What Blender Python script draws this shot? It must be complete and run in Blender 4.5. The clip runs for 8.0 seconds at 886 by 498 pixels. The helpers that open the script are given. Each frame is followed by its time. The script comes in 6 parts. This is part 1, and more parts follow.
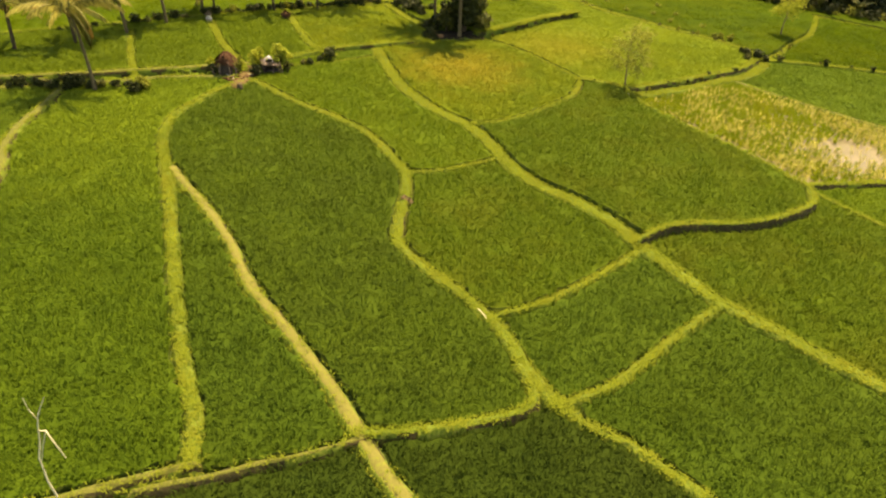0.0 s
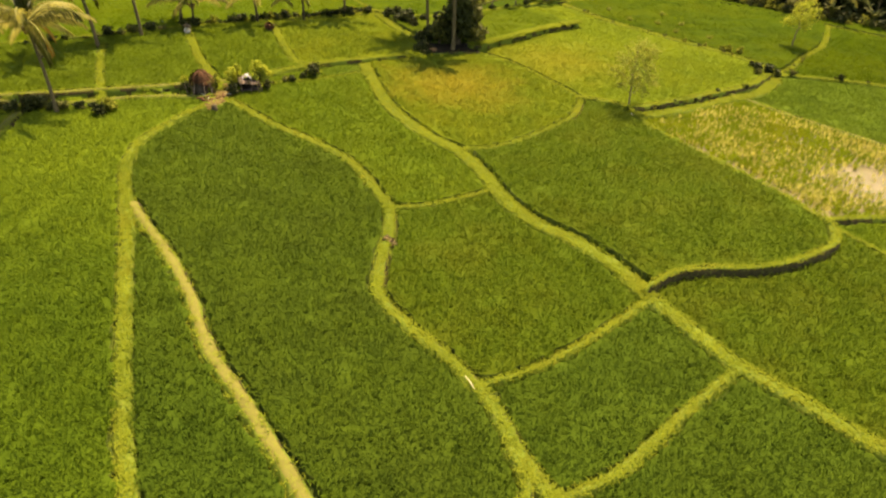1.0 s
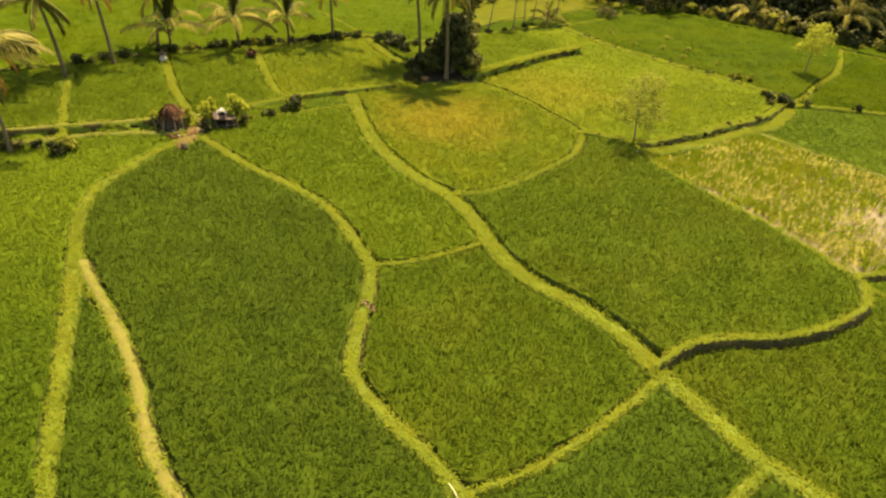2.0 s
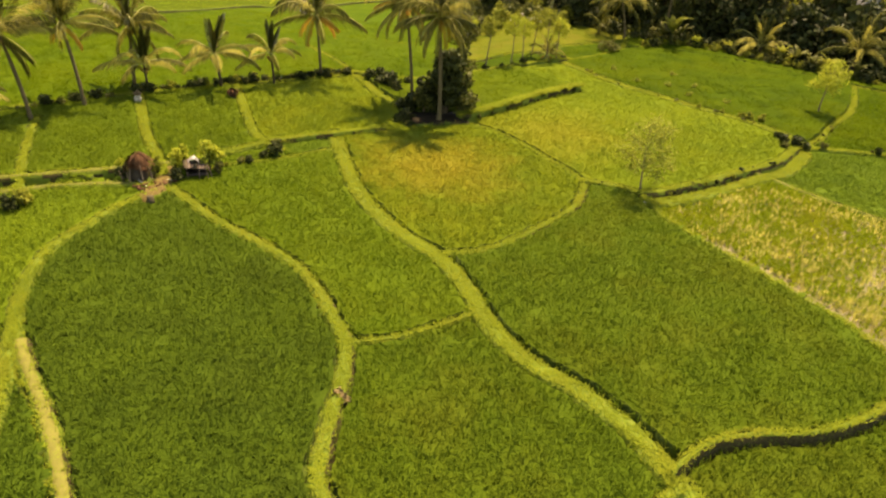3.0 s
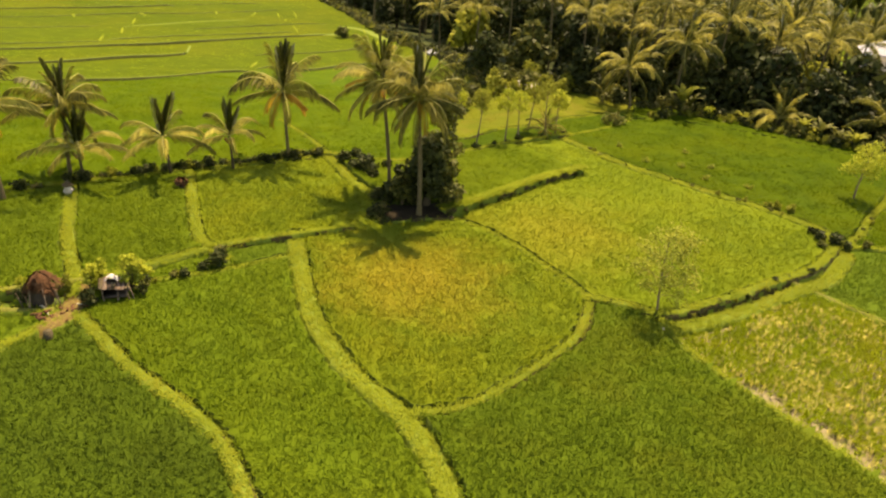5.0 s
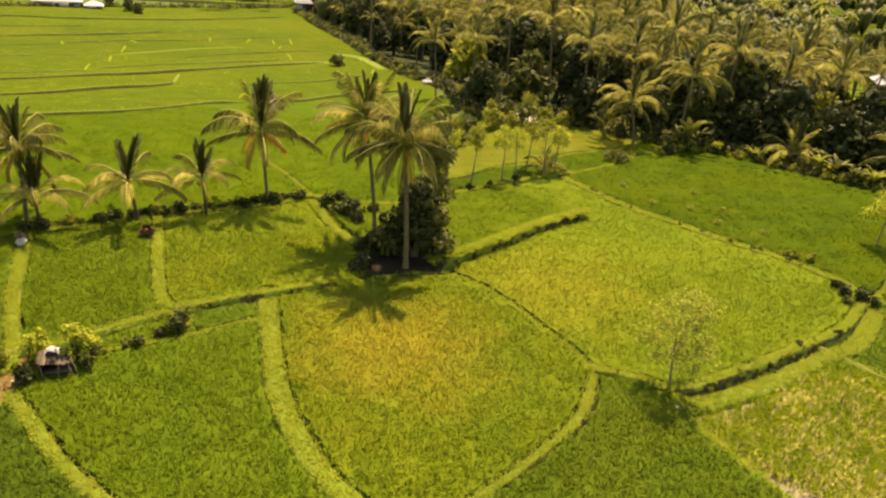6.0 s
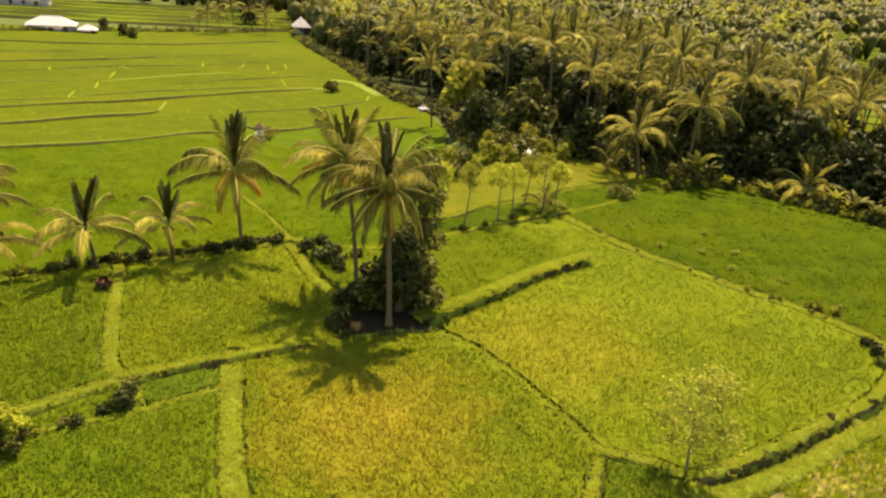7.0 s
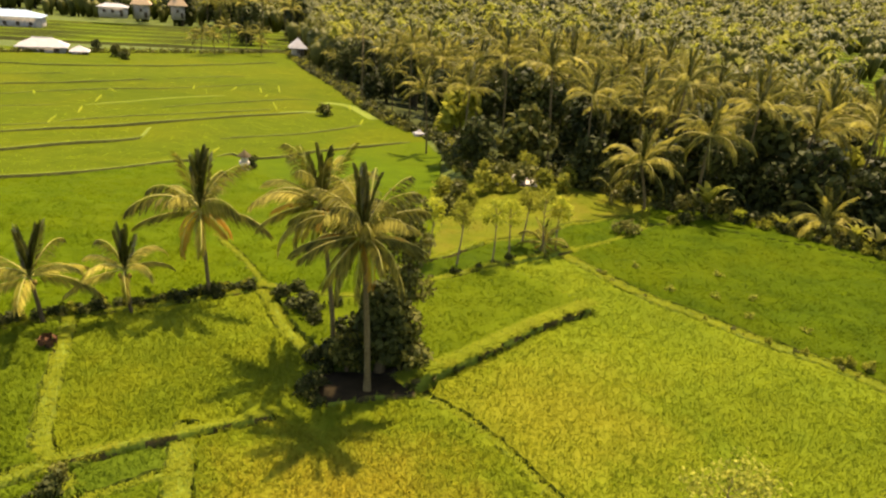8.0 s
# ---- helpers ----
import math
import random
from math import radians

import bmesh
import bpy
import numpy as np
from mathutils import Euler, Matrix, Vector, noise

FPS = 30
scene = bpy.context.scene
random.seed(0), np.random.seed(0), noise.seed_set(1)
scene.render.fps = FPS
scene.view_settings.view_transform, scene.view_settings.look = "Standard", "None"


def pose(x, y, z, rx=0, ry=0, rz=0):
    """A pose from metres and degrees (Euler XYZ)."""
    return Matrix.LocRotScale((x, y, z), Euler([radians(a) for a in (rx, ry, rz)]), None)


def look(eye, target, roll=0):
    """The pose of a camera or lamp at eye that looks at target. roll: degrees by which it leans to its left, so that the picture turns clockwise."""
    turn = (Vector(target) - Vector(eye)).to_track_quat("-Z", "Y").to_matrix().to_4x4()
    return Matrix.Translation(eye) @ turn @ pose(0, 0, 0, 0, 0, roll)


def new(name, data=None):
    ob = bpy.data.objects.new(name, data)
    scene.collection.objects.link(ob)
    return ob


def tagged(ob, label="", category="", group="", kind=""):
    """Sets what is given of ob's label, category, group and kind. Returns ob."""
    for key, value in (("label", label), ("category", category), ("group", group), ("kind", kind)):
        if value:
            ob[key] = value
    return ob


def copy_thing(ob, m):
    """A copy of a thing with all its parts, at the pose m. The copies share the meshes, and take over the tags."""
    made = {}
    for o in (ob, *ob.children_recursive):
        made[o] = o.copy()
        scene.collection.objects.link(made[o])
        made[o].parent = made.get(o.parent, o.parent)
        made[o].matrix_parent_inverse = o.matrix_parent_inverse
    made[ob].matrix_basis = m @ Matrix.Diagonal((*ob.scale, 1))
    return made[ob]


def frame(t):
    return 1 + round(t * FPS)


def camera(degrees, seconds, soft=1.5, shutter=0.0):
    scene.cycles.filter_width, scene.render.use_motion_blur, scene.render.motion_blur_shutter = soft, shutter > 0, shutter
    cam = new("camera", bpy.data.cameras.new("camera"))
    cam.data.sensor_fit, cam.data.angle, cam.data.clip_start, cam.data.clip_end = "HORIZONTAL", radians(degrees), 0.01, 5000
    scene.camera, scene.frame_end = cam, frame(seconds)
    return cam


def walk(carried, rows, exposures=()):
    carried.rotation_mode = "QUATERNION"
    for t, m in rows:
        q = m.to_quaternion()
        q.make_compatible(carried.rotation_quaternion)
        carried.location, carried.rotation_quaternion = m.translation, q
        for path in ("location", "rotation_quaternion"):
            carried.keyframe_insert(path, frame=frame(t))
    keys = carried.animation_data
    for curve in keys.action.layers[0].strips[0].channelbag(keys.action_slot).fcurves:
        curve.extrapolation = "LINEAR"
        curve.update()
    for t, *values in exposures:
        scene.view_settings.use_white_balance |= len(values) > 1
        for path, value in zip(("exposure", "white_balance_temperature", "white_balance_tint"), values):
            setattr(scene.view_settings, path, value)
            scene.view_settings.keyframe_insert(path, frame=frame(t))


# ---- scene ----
import collections
from collections import deque

# ------------------------------------------------------------ camera
cam = camera(62.5, 8.0, soft=2.35)
METRES, EYE, TILT, LEAN, TURN = 38.24, 20.0, 0.0, 0.0, 0.0
ROWS = [
    (0.0, 0.0, 0.0, 0.0, 2.63, -32.16, -4.18),
    (0.5, 0.0065, 0.0594, 0.001, 2.65, -32.27, -4.22),
    (1.0, 0.0128, 0.1188, 0.0017, 2.7, -32.27, -4.24),
    (1.5, 0.019, 0.183, 0.0021, 2.74, -32.01, -4.27),
    (3.0, 0.0376, 0.3654, 0.0021, 2.93, -29.69, -4.3),
    (3.5, 0.0437, 0.4297, 0.0016, 2.99, -28.78, -4.35),
    (4.0, 0.0501, 0.4949, 0.0023, 3.03, -27.86, -4.35),
    (4.5, 0.0566, 0.5555, 0.0042, 3.09, -26.99, -4.35),
    (6.0, 0.0753, 0.7405, 0.0091, 3.26, -24.48, -4.36),
    (6.5, 0.0823, 0.8055, 0.0097, 3.32, -23.66, -4.36),
    (7.0, 0.0889, 0.8656, 0.0091, 3.4, -22.88, -4.36),
    (7.5, 0.0946, 0.9302, 0.0082, 3.44, -22.18, -4.37),
    (8.0, 0.101, 0.9947, 0.0067, 3.47, -21.45, -4.34),
]
walk(cam, [(t, pose(0, 0, EYE, TILT, LEAN, TURN) @ pose(METRES * x, METRES * y, METRES * z, 90 + pitch, roll, yaw)) for t, x, y, z, yaw, pitch, roll in ROWS],
     exposures=[(0.0, 1.34, 9600, 18.0), (8.0, 1.34, 9600, 18.0)])

# ------------------------------------------------------------ light
SUN_EL, SUN_AZ = radians(63), radians(15)
world = bpy.data.worlds.new("sky")
scene.world = world
world.use_nodes = True
nt = world.node_tree
sky = nt.nodes.new("ShaderNodeTexSky")
sky.sky_type, sky.sun_disc, sky.sun_elevation, sky.sun_rotation = "NISHITA", False, SUN_EL, SUN_AZ
nt.nodes["Background"].inputs["Strength"].default_value = 0.15
nt.links.new(sky.outputs[0], nt.nodes["Background"].inputs["Color"])
sun = new("sun", bpy.data.lights.new("sun", "SUN"))
sun.data.energy, sun.data.angle, sun.data.color = 4.9, radians(0.6), (1.0, 0.92, 0.74)
sun.matrix_world = look((0, 0, 60), (-math.sin(SUN_AZ) * math.cos(SUN_EL), -math.cos(SUN_AZ) * math.cos(SUN_EL), 60 - math.sin(SUN_EL)))


# ------------------------------------------------------------ materials
def nodes_of(name):
    m = bpy.data.materials.new(name)
    m.use_nodes = True
    return m, m.node_tree, m.node_tree.nodes["Principled BSDF"]


def noise_node(t, scale, detail=3.0, rough=0.6, stretch=None, coord="Object"):
    tc = t.nodes.new("ShaderNodeTexCoord")
    n = t.nodes.new("ShaderNodeTexNoise")
    n.inputs["Scale"].default_value, n.inputs["Detail"].default_value, n.inputs["Roughness"].default_value = scale, detail, rough
    src = tc.outputs[coord]
    if stretch:
        mp = t.nodes.new("ShaderNodeMapping")
        mp.inputs["Scale"].default_value = stretch
        t.links.new(src, mp.inputs["Vector"])
        src = mp.outputs[0]
    t.links.new(src, n.inputs["Vector"])
    return n.outputs["Fac"]


def ramp(t, fac, stops):
    r = t.nodes.new("ShaderNodeValToRGB")
    e = r.color_ramp.elements
    while len(e) < len(stops):
        e.new(0.5)
    for el, (p, c) in zip(e, stops):
        el.position, el.color = p, (*c, 1)
    t.links.new(fac, r.inputs[0])
    return r.outputs[0]


def math_node(t, op, a, b):
    n = t.nodes.new("ShaderNodeMath")
    n.operation = op
    for i, v in enumerate((a, b)):
        if isinstance(v, (int, float)):
            n.inputs[i].default_value = v
        else:
            t.links.new(v, n.inputs[i])
    return n.outputs[0]


def mix_colour(t, fac, a, b, mode="MIX"):
    n = t.nodes.new("ShaderNodeMix")
    n.data_type, n.blend_type = "RGBA", mode
    for i, v in ((0, fac), (6, a), (7, b)):
        if isinstance(v, (int, float)):
            n.inputs[i].default_value = v
        elif isinstance(v, tuple):
            n.inputs[i].default_value = (*v, 1)
        else:
            t.links.new(v, n.inputs[i])
    return n.outputs[2]


def leaf_material(name, low, high, patch=None, patch_scale=0.22, through_light=0.45, rough=0.7, spread=(0.25, 0.75), ripe=None, gloss=0.06, calm=False, sheen=0.0):
    """Leaves and blades: a tint of its own for every island, slow patches over the ground, light shining through."""
    m, t, b = nodes_of(name)
    geo = t.nodes.new("ShaderNodeNewGeometry")
    info = t.nodes.new("ShaderNodeObjectInfo")
    f = math_node(t, "MULTIPLY_ADD", geo.outputs["Random Per Island"], 0.16 if calm else 0.4)
    fine = noise_node(t, 0.42 if calm else 1.6, 4 if calm else 3, 0.55 if calm else 0.62)
    f.node.inputs[2].default_value = -0.08 if calm else 0
    f = math_node(t, "ADD", f, math_node(t, "MULTIPLY", fine, 0.95 if calm else 0.6))
    f = math_node(t, "ADD", f, math_node(t, "MULTIPLY", math_node(t, "SUBTRACT", info.outputs["Random"], 0.5), 0.2))
    col = ramp(t, f, [(spread[0], low), (spread[1], high)])
    if patch:
        big = noise_node(t, patch_scale, 4, 0.6)
        fac = ramp(t, big, [(0.45, (0, 0, 0)), (0.68, (1, 1, 1))])
        col = mix_colour(t, math_node(t, "MULTIPLY", fac, 0.75), col, patch)
    if ripe:
        # a patch with a frayed border: ripening rice, but in the wide field brightness seen at low angles
        x, y, size, tone = ripe
        tc = t.nodes.new("ShaderNodeTexCoord")
        gap = t.nodes.new("ShaderNodeVectorMath")
        gap.operation = "DISTANCE"
        gap.inputs[1].default_value = (x, y, 0.5)
        t.links.new(tc.outputs["Object"], gap.inputs[0])
        e = math_node(t, "ADD", math_node(t, "DIVIDE", gap.outputs["Value"], size), math_node(t, "MULTIPLY", noise_node(t, 0.45, 4, 0.65), 1.1))
        e = math_node(t, "ADD", e, math_node(t, "MULTIPLY", geo.outputs["Random Per Island"], 0.35))
        fac = ramp(t, e, [(0.62, (1, 1, 1)), (1.0, (0.5, 0.5, 0.5))])
        fac.node.color_ramp.elements.new(1.45 / 1.5)
        for el, (ps, vl) in zip(fac.node.color_ramp.elements, ((0.5, 0.95), (0.72, 0.6), (1.0, 0.0))):
            el.position, el.color = ps, (vl, vl, vl, 1)
        half = math_node(t, "MULTIPLY", e, 0.62)
        t.links.new(half, fac.node.inputs[0])
        col = mix_colour(t, fac, col, tone)
    t.links.new(col, b.inputs["Base Color"])
    b.inputs["Roughness"].default_value = rough
    b.inputs["Specular IOR Level"].default_value = 0.02 if calm else gloss
    if sheen:
        # a soft yellow-green sheen, added to brighten the blades seen at low angles
        b.inputs["Sheen Weight"].default_value, b.inputs["Sheen Roughness"].default_value = sheen, 0.6
        b.inputs["Sheen Tint"].default_value = (0.62, 0.80, 0.10, 1)
    if calm:
        # fine blades stand for many finer ones: their relief is softened towards the canopy's
        half = t.nodes.new("ShaderNodeVectorMath")
        half.operation = "SCALE"
        half.inputs["Scale"].default_value = 0.20
        t.links.new(geo.outputs["Normal"], half.inputs[0])
        lift = t.nodes.new("ShaderNodeVectorMath")
        lift.inputs[1].default_value = (0, 0, 0.80)
        t.links.new(half.outputs[0], lift.inputs[0])
        unit = t.nodes.new("ShaderNodeVectorMath")
        unit.operation = "NORMALIZE"
        t.links.new(lift.outputs[0], unit.inputs[0])
        t.links.new(unit.outputs[0], b.inputs["Normal"])
    tr = t.nodes.new("ShaderNodeBsdfTranslucent")
    t.links.new(col, tr.inputs["Color"])
    mx = t.nodes.new("ShaderNodeMixShader")
    mx.inputs[0].default_value = through_light * (1.05 if calm else 1)
    t.links.new(b.outputs[0], mx.inputs[1])
    t.links.new(tr.outputs[0], mx.inputs[2])
    t.links.new(mx.outputs[0], t.nodes["Material Output"].inputs["Surface"])
    return m


def solid_material(name, low, high, scale=3.0, rough=0.85, bump=0.3, stretch=None, specks=None):
    m, t, b = nodes_of(name)
    n = noise_node(t, scale, 6, 0.65, stretch)
    col = ramp(t, n, [(0.3, low), (0.7, high)])
    slow = noise_node(t, scale * 0.12, 3, 0.6)
    col = mix_colour(t, math_node(t, "MULTIPLY", slow, 0.5), col, tuple(0.8 * c for c in low))
    if specks:
        s = ramp(t, noise_node(t, scale * 2.3, 3, 0.6), [(0.55, (0, 0, 0)), (0.64, (1, 1, 1))])
        col = mix_colour(t, s, col, specks)
    t.links.new(col, b.inputs["Base Color"])
    b.inputs["Roughness"].default_value = rough
    b.inputs["Specular IOR Level"].default_value = 0.15
    bp = t.nodes.new("ShaderNodeBump")
    bp.inputs["Strength"].default_value, bp.inputs["Distance"].default_value = bump, 0.1
    t.links.new(n, bp.inputs["Height"])
    t.links.new(bp.outputs[0], b.inputs["Normal"])
    return m


RICE = {
    "dark": leaf_material("rice_dark", (0.036, 0.071, 0.0072), (0.069, 0.117, 0.0101), (0.043, 0.074, 0.0082), calm=True, sheen=0.48),
    "olive": leaf_material("rice_olive", (0.042, 0.080, 0.0047), (0.077, 0.126, 0.0095), (0.092, 0.115, 0.0095), calm=True, sheen=0.48),
    "mid": leaf_material("rice_mid", (0.054, 0.103, 0.0085), (0.103, 0.166, 0.0138), (0.077, 0.123, 0.0112), calm=True, sheen=0.48),
    "mild": leaf_material("rice_mild", (0.054, 0.095, 0.0055), (0.101, 0.152, 0.0093), (0.076, 0.114, 0.0076), 0.15, calm=True, sheen=0.48),
    # the light end puts the brightness seen at low view angles into colour
    "wide": leaf_material("rice_wide", (0.043, 0.088, 0.0064), (0.083, 0.143, 0.0107), (0.062, 0.107, 0.0075), 0.2, ripe=(-21.0, 45.0, 17.0, (0.133, 0.196, 0.0141)), calm=True, sheen=0.48),
    # fresh and deep: near rice darkened for the shaded gaps seen from above
    "fresh": leaf_material("rice_fresh_gap_shade", (0.034, 0.073, 0.0065), (0.066, 0.117, 0.0112), (0.050, 0.087, 0.0073), calm=True, sheen=0.48),
    "deep": leaf_material("rice_deep_gap_shade", (0.019, 0.041, 0.0050), (0.037, 0.068, 0.0077), (0.024, 0.043, 0.0057), calm=True, sheen=0.48),
    "light": leaf_material("rice_light", (0.057, 0.107, 0.0065), (0.099, 0.155, 0.0098), (0.103, 0.145, 0.0098), calm=True, sheen=0.48),
    "pale": leaf_material("rice_pale", (0.114, 0.165, 0.0117), (0.184, 0.239, 0.0170), (0.182, 0.218, 0.0170), 0.12, ripe=(9.0, 68.0, 7.6, (0.239, 0.239, 0.0244)), calm=True, sheen=0.48),
    "ripe": leaf_material("rice_ripening", (0.106, 0.151, 0.0106), (0.165, 0.212, 0.0151), (0.169, 0.197, 0.0139), 0.3, ripe=(0.0, 60.0, 7.6, (0.285, 0.235, 0.028)), calm=True, sheen=0.48),
    "patchy": leaf_material("rice_patchy", (0.088, 0.135, 0.0101), (0.152, 0.203, 0.0155), (0.141, 0.174, 0.0143), 0.2, ripe=(-12.2, 66.2, 4.0, (0.203, 0.204, 0.0211)), calm=True, sheen=0.48),
    "green": leaf_material("rice_green", (0.051, 0.094, 0.0056), (0.091, 0.144, 0.0071), (0.098, 0.135, 0.0064), 0.1, calm=True),
    "lush": leaf_material("rice_lush", (0.059, 0.108, 0.0054), (0.106, 0.166, 0.0084), (0.112, 0.156, 0.0067), 0.1, calm=True),
    "sparse": leaf_material("rice_sparse", (0.130, 0.185, 0.0112), (0.230, 0.285, 0.0180), (0.230, 0.245, 0.0180), 0.3, calm=True),
    "soft": leaf_material("rice_soft", (0.068, 0.112, 0.007), (0.122, 0.174, 0.011), (0.108, 0.148, 0.009), 0.2, calm=True),
    "straw": leaf_material("rice_straw", (0.42, 0.38, 0.07), (0.66, 0.60, 0.17), None, calm=True),
    "bank": leaf_material("bank_grass", (0.090, 0.129, 0.0120), (0.185, 0.206, 0.0206), (0.185, 0.176, 0.0258), 0.35, calm=True),
    # canopy sheets: leaf tones darkened by the shade between blades
    "canopy": leaf_material("rice_canopy_gap_shade", (0.041, 0.065, 0.0037), (0.070, 0.099, 0.0064), (0.085, 0.100, 0.0064), 0.05, 0.15, 0.9, gloss=0.02, calm=True),
    "canopy_green": leaf_material("rice_canopy_green_gap_shade", (0.036, 0.069, 0.0044), (0.063, 0.105, 0.0061), (0.067, 0.099, 0.0061), 0.05, 0.15, 0.9, gloss=0.02, calm=True),
    "far": leaf_material("rice_far", (0.116, 0.181, 0.0129), (0.186, 0.250, 0.0221), (0.200, 0.243, 0.0221), 0.05, calm=True),
}
GRASS = leaf_material("bund_grass", (0.126, 0.169, 0.017), (0.216, 0.257, 0.026), (0.186, 0.204, 0.024), 0.4, 0.3, 0.8, calm=True)
TURF = solid_material("turf", (0.086, 0.129, 0.013), (0.135, 0.181, 0.020), 5.0, 0.95, 0.4, None, (0.149, 0.162, 0.029))
# bund sides: soil darkened for the shade along their edges
SHADED_SOIL = solid_material("shaded_soil", (0.028, 0.023, 0.009), (0.080, 0.066, 0.020), 4.0, 0.95, 0.8, None, (0.075, 0.088, 0.012))
DIRT = solid_material("dirt_path", (0.120, 0.113, 0.025), (0.172, 0.160, 0.036), 4.0, 0.95, 0.4, None, (0.146, 0.171, 0.020))
CROSSING = solid_material("brown_crossing_earth", (0.075, 0.050, 0.016), (0.165, 0.115, 0.036), 3.0, 0.95, 0.5, None, (0.15, 0.13, 0.03))
STRAW = solid_material("dry_turf", (0.080, 0.089, 0.014), (0.131, 0.135, 0.026), 7.0, 0.95, 0.4, None, (0.156, 0.146, 0.036))
# dark soil, darkened further by the trees' shade put into its colour
MOUND = solid_material("shaded_mound_earth", (0.011, 0.008, 0.003), (0.027, 0.019, 0.007), 2.0, 0.95, 0.5)
# terrace faces: soil darkened to draw the shaded lines along the edges
TERRACE_SHADED_SOIL = solid_material("shaded_terrace_soil", (0.020, 0.026, 0.006), (0.052, 0.060, 0.010), 1.5, 0.95, 0.5)
# skirt under the rice rim: the rice wall's shade put into stem colour
SHADED_STEMS = solid_material("shaded_rice_stems", (0.030, 0.046, 0.006), (0.070, 0.098, 0.011), 9.0, 0.95, 0.5, (1, 1, 0.2))
EARTH = solid_material("field_earth", (0.035, 0.055, 0.009), (0.085, 0.120, 0.016), 0.6, 0.9, 0.4)
MUD = solid_material("pale_mud", (0.122, 0.101, 0.041), (0.216, 0.180, 0.101), 1.0, 0.5, 0.2, None, (0.126, 0.126, 0.032))
# floor darkened so the gaps between trees hold the shade in its colour
SHADED_FOREST_FLOOR = solid_material("shaded_forest_floor", (0.016, 0.024, 0.004), (0.045, 0.058, 0.008), 0.3, 0.95, 0.5)
LEAF_DARK = leaf_material("leaf_dark", (0.014, 0.021, 0.007), (0.062, 0.072, 0.019), None, 0.3, 0.18, 0.50, gloss=0.06)
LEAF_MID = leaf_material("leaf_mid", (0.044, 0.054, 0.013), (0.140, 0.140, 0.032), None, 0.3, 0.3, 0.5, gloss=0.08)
LEAF_LIGHT = leaf_material("leaf_light", (0.135, 0.155, 0.022), (0.285, 0.285, 0.044), None, 0.3, 0.46, 0.6, gloss=0.04)
# far crowns: haze lightens and flattens these leaf tones in the colour itself
LEAF_FAR_HAZE = leaf_material("leaf_far_haze", (0.085, 0.088, 0.020), (0.205, 0.196, 0.042), None, 0.02, 0.4, 0.7, gloss=0.03)
LEAF_FAR_LIGHT_HAZE = leaf_material("leaf_far_light_haze", (0.110, 0.116, 0.028), (0.240, 0.234, 0.052), None, 0.02, 0.4, 0.7, gloss=0.03)
LEAF_PALE = leaf_material("leaf_pale", (0.175, 0.205, 0.028), (0.330, 0.340, 0.058), None, 0.3, 0.4, 0.6)
LEAF_YELLOW = leaf_material("leaf_yellow", (0.23, 0.265, 0.028), (0.42, 0.44, 0.060), None, 0.3, 0.48, 0.6, gloss=0.04)
FROND = leaf_material("palm_frond", (0.028, 0.031, 0.006), (0.208, 0.194, 0.029), None, 0.3, 0.40, 0.45, gloss=0.12)
# upright fronds: darkness of leaves seen against the sun, put into the colour
FROND_BACKLIT = leaf_material("backlit_frond", (0.048, 0.055, 0.014), (0.120, 0.126, 0.028), None, 0.3, 0.3, 0.4, gloss=0.2)
# paler fronds, with sunlit highlights mixed into the colour
FROND_PALE_LIT = leaf_material("pale_lit_frond", (0.125, 0.118, 0.021), (0.500, 0.440, 0.092), None, 0.3, 0.40, 0.45, gloss=0.12)
FROND_DEAD = leaf_material("dead_frond", (0.296, 0.148, 0.023), (0.468, 0.265, 0.047), None, 0.3, 0.35, 0.6)
BARK = solid_material("palm_bark", (0.084, 0.066, 0.029), (0.172, 0.136, 0.066), 3.0, 0.9, 0.7, (1, 1, 5))
BARK_DARK = solid_material("dark_bark", (0.040, 0.032, 0.016), (0.112, 0.088, 0.048), 4.0, 0.9, 0.6, (1, 1, 0.4))
DRY_STALK = solid_material("dry_stalk", (0.17, 0.12, 0.05), (0.30, 0.22, 0.10), 6.0, 0.95, 0.4)
THATCH = solid_material("brown_thatch", (0.050, 0.024, 0.012), (0.150, 0.070, 0.032), 6.0, 0.95, 0.8, (1, 1, 0.3))
TIN = solid_material("pale_tin", (0.384, 0.360, 0.336), (0.592, 0.560, 0.528), 2.5, 0.5, 0.15, (4, 1, 1), (0.40, 0.30, 0.22))
TIN_BROWN = solid_material("rusty_tin", (0.060, 0.042, 0.030), (0.150, 0.110, 0.080), 2.5, 0.6, 0.15, (4, 1, 1), (0.16, 0.09, 0.05))
WOOD = solid_material("weathered_wood", (0.128, 0.088, 0.056), (0.272, 0.208, 0.144), 5.0, 0.85, 0.4, (1, 1, 0.2))
DRY_WOOD = solid_material("bleached_stick", (0.55, 0.48, 0.26), (0.76, 0.70, 0.45), 6.0, 0.8, 0.3)
ROOF_PALE = solid_material("pale_roof", (0.27, 0.275, 0.29), (0.38, 0.385, 0.41), 0.9, 0.8, 0.3, None, (0.30, 0.28, 0.28))
ROOF_BLUE = solid_material("blue_roof", (0.240, 0.336, 0.440), (0.352, 0.448, 0.544), 0.9, 0.5, 0.1)
ROOF_TAN = solid_material("tan_roof", (0.320, 0.224, 0.136), (0.480, 0.360, 0.240), 1.5, 0.85, 0.4)
PLASTER = solid_material("plaster", (0.24, 0.228, 0.21), (0.35, 0.335, 0.31), 1.2, 0.85, 0.15, None, (0.44, 0.39, 0.30))
# near-black tone that puts the shade of interiors and openings into the colour
DARK_OPENING = solid_material("opening_shade", (0.03, 0.025, 0.02), (0.08, 0.06, 0.04), 3.0, 0.6, 0.1)
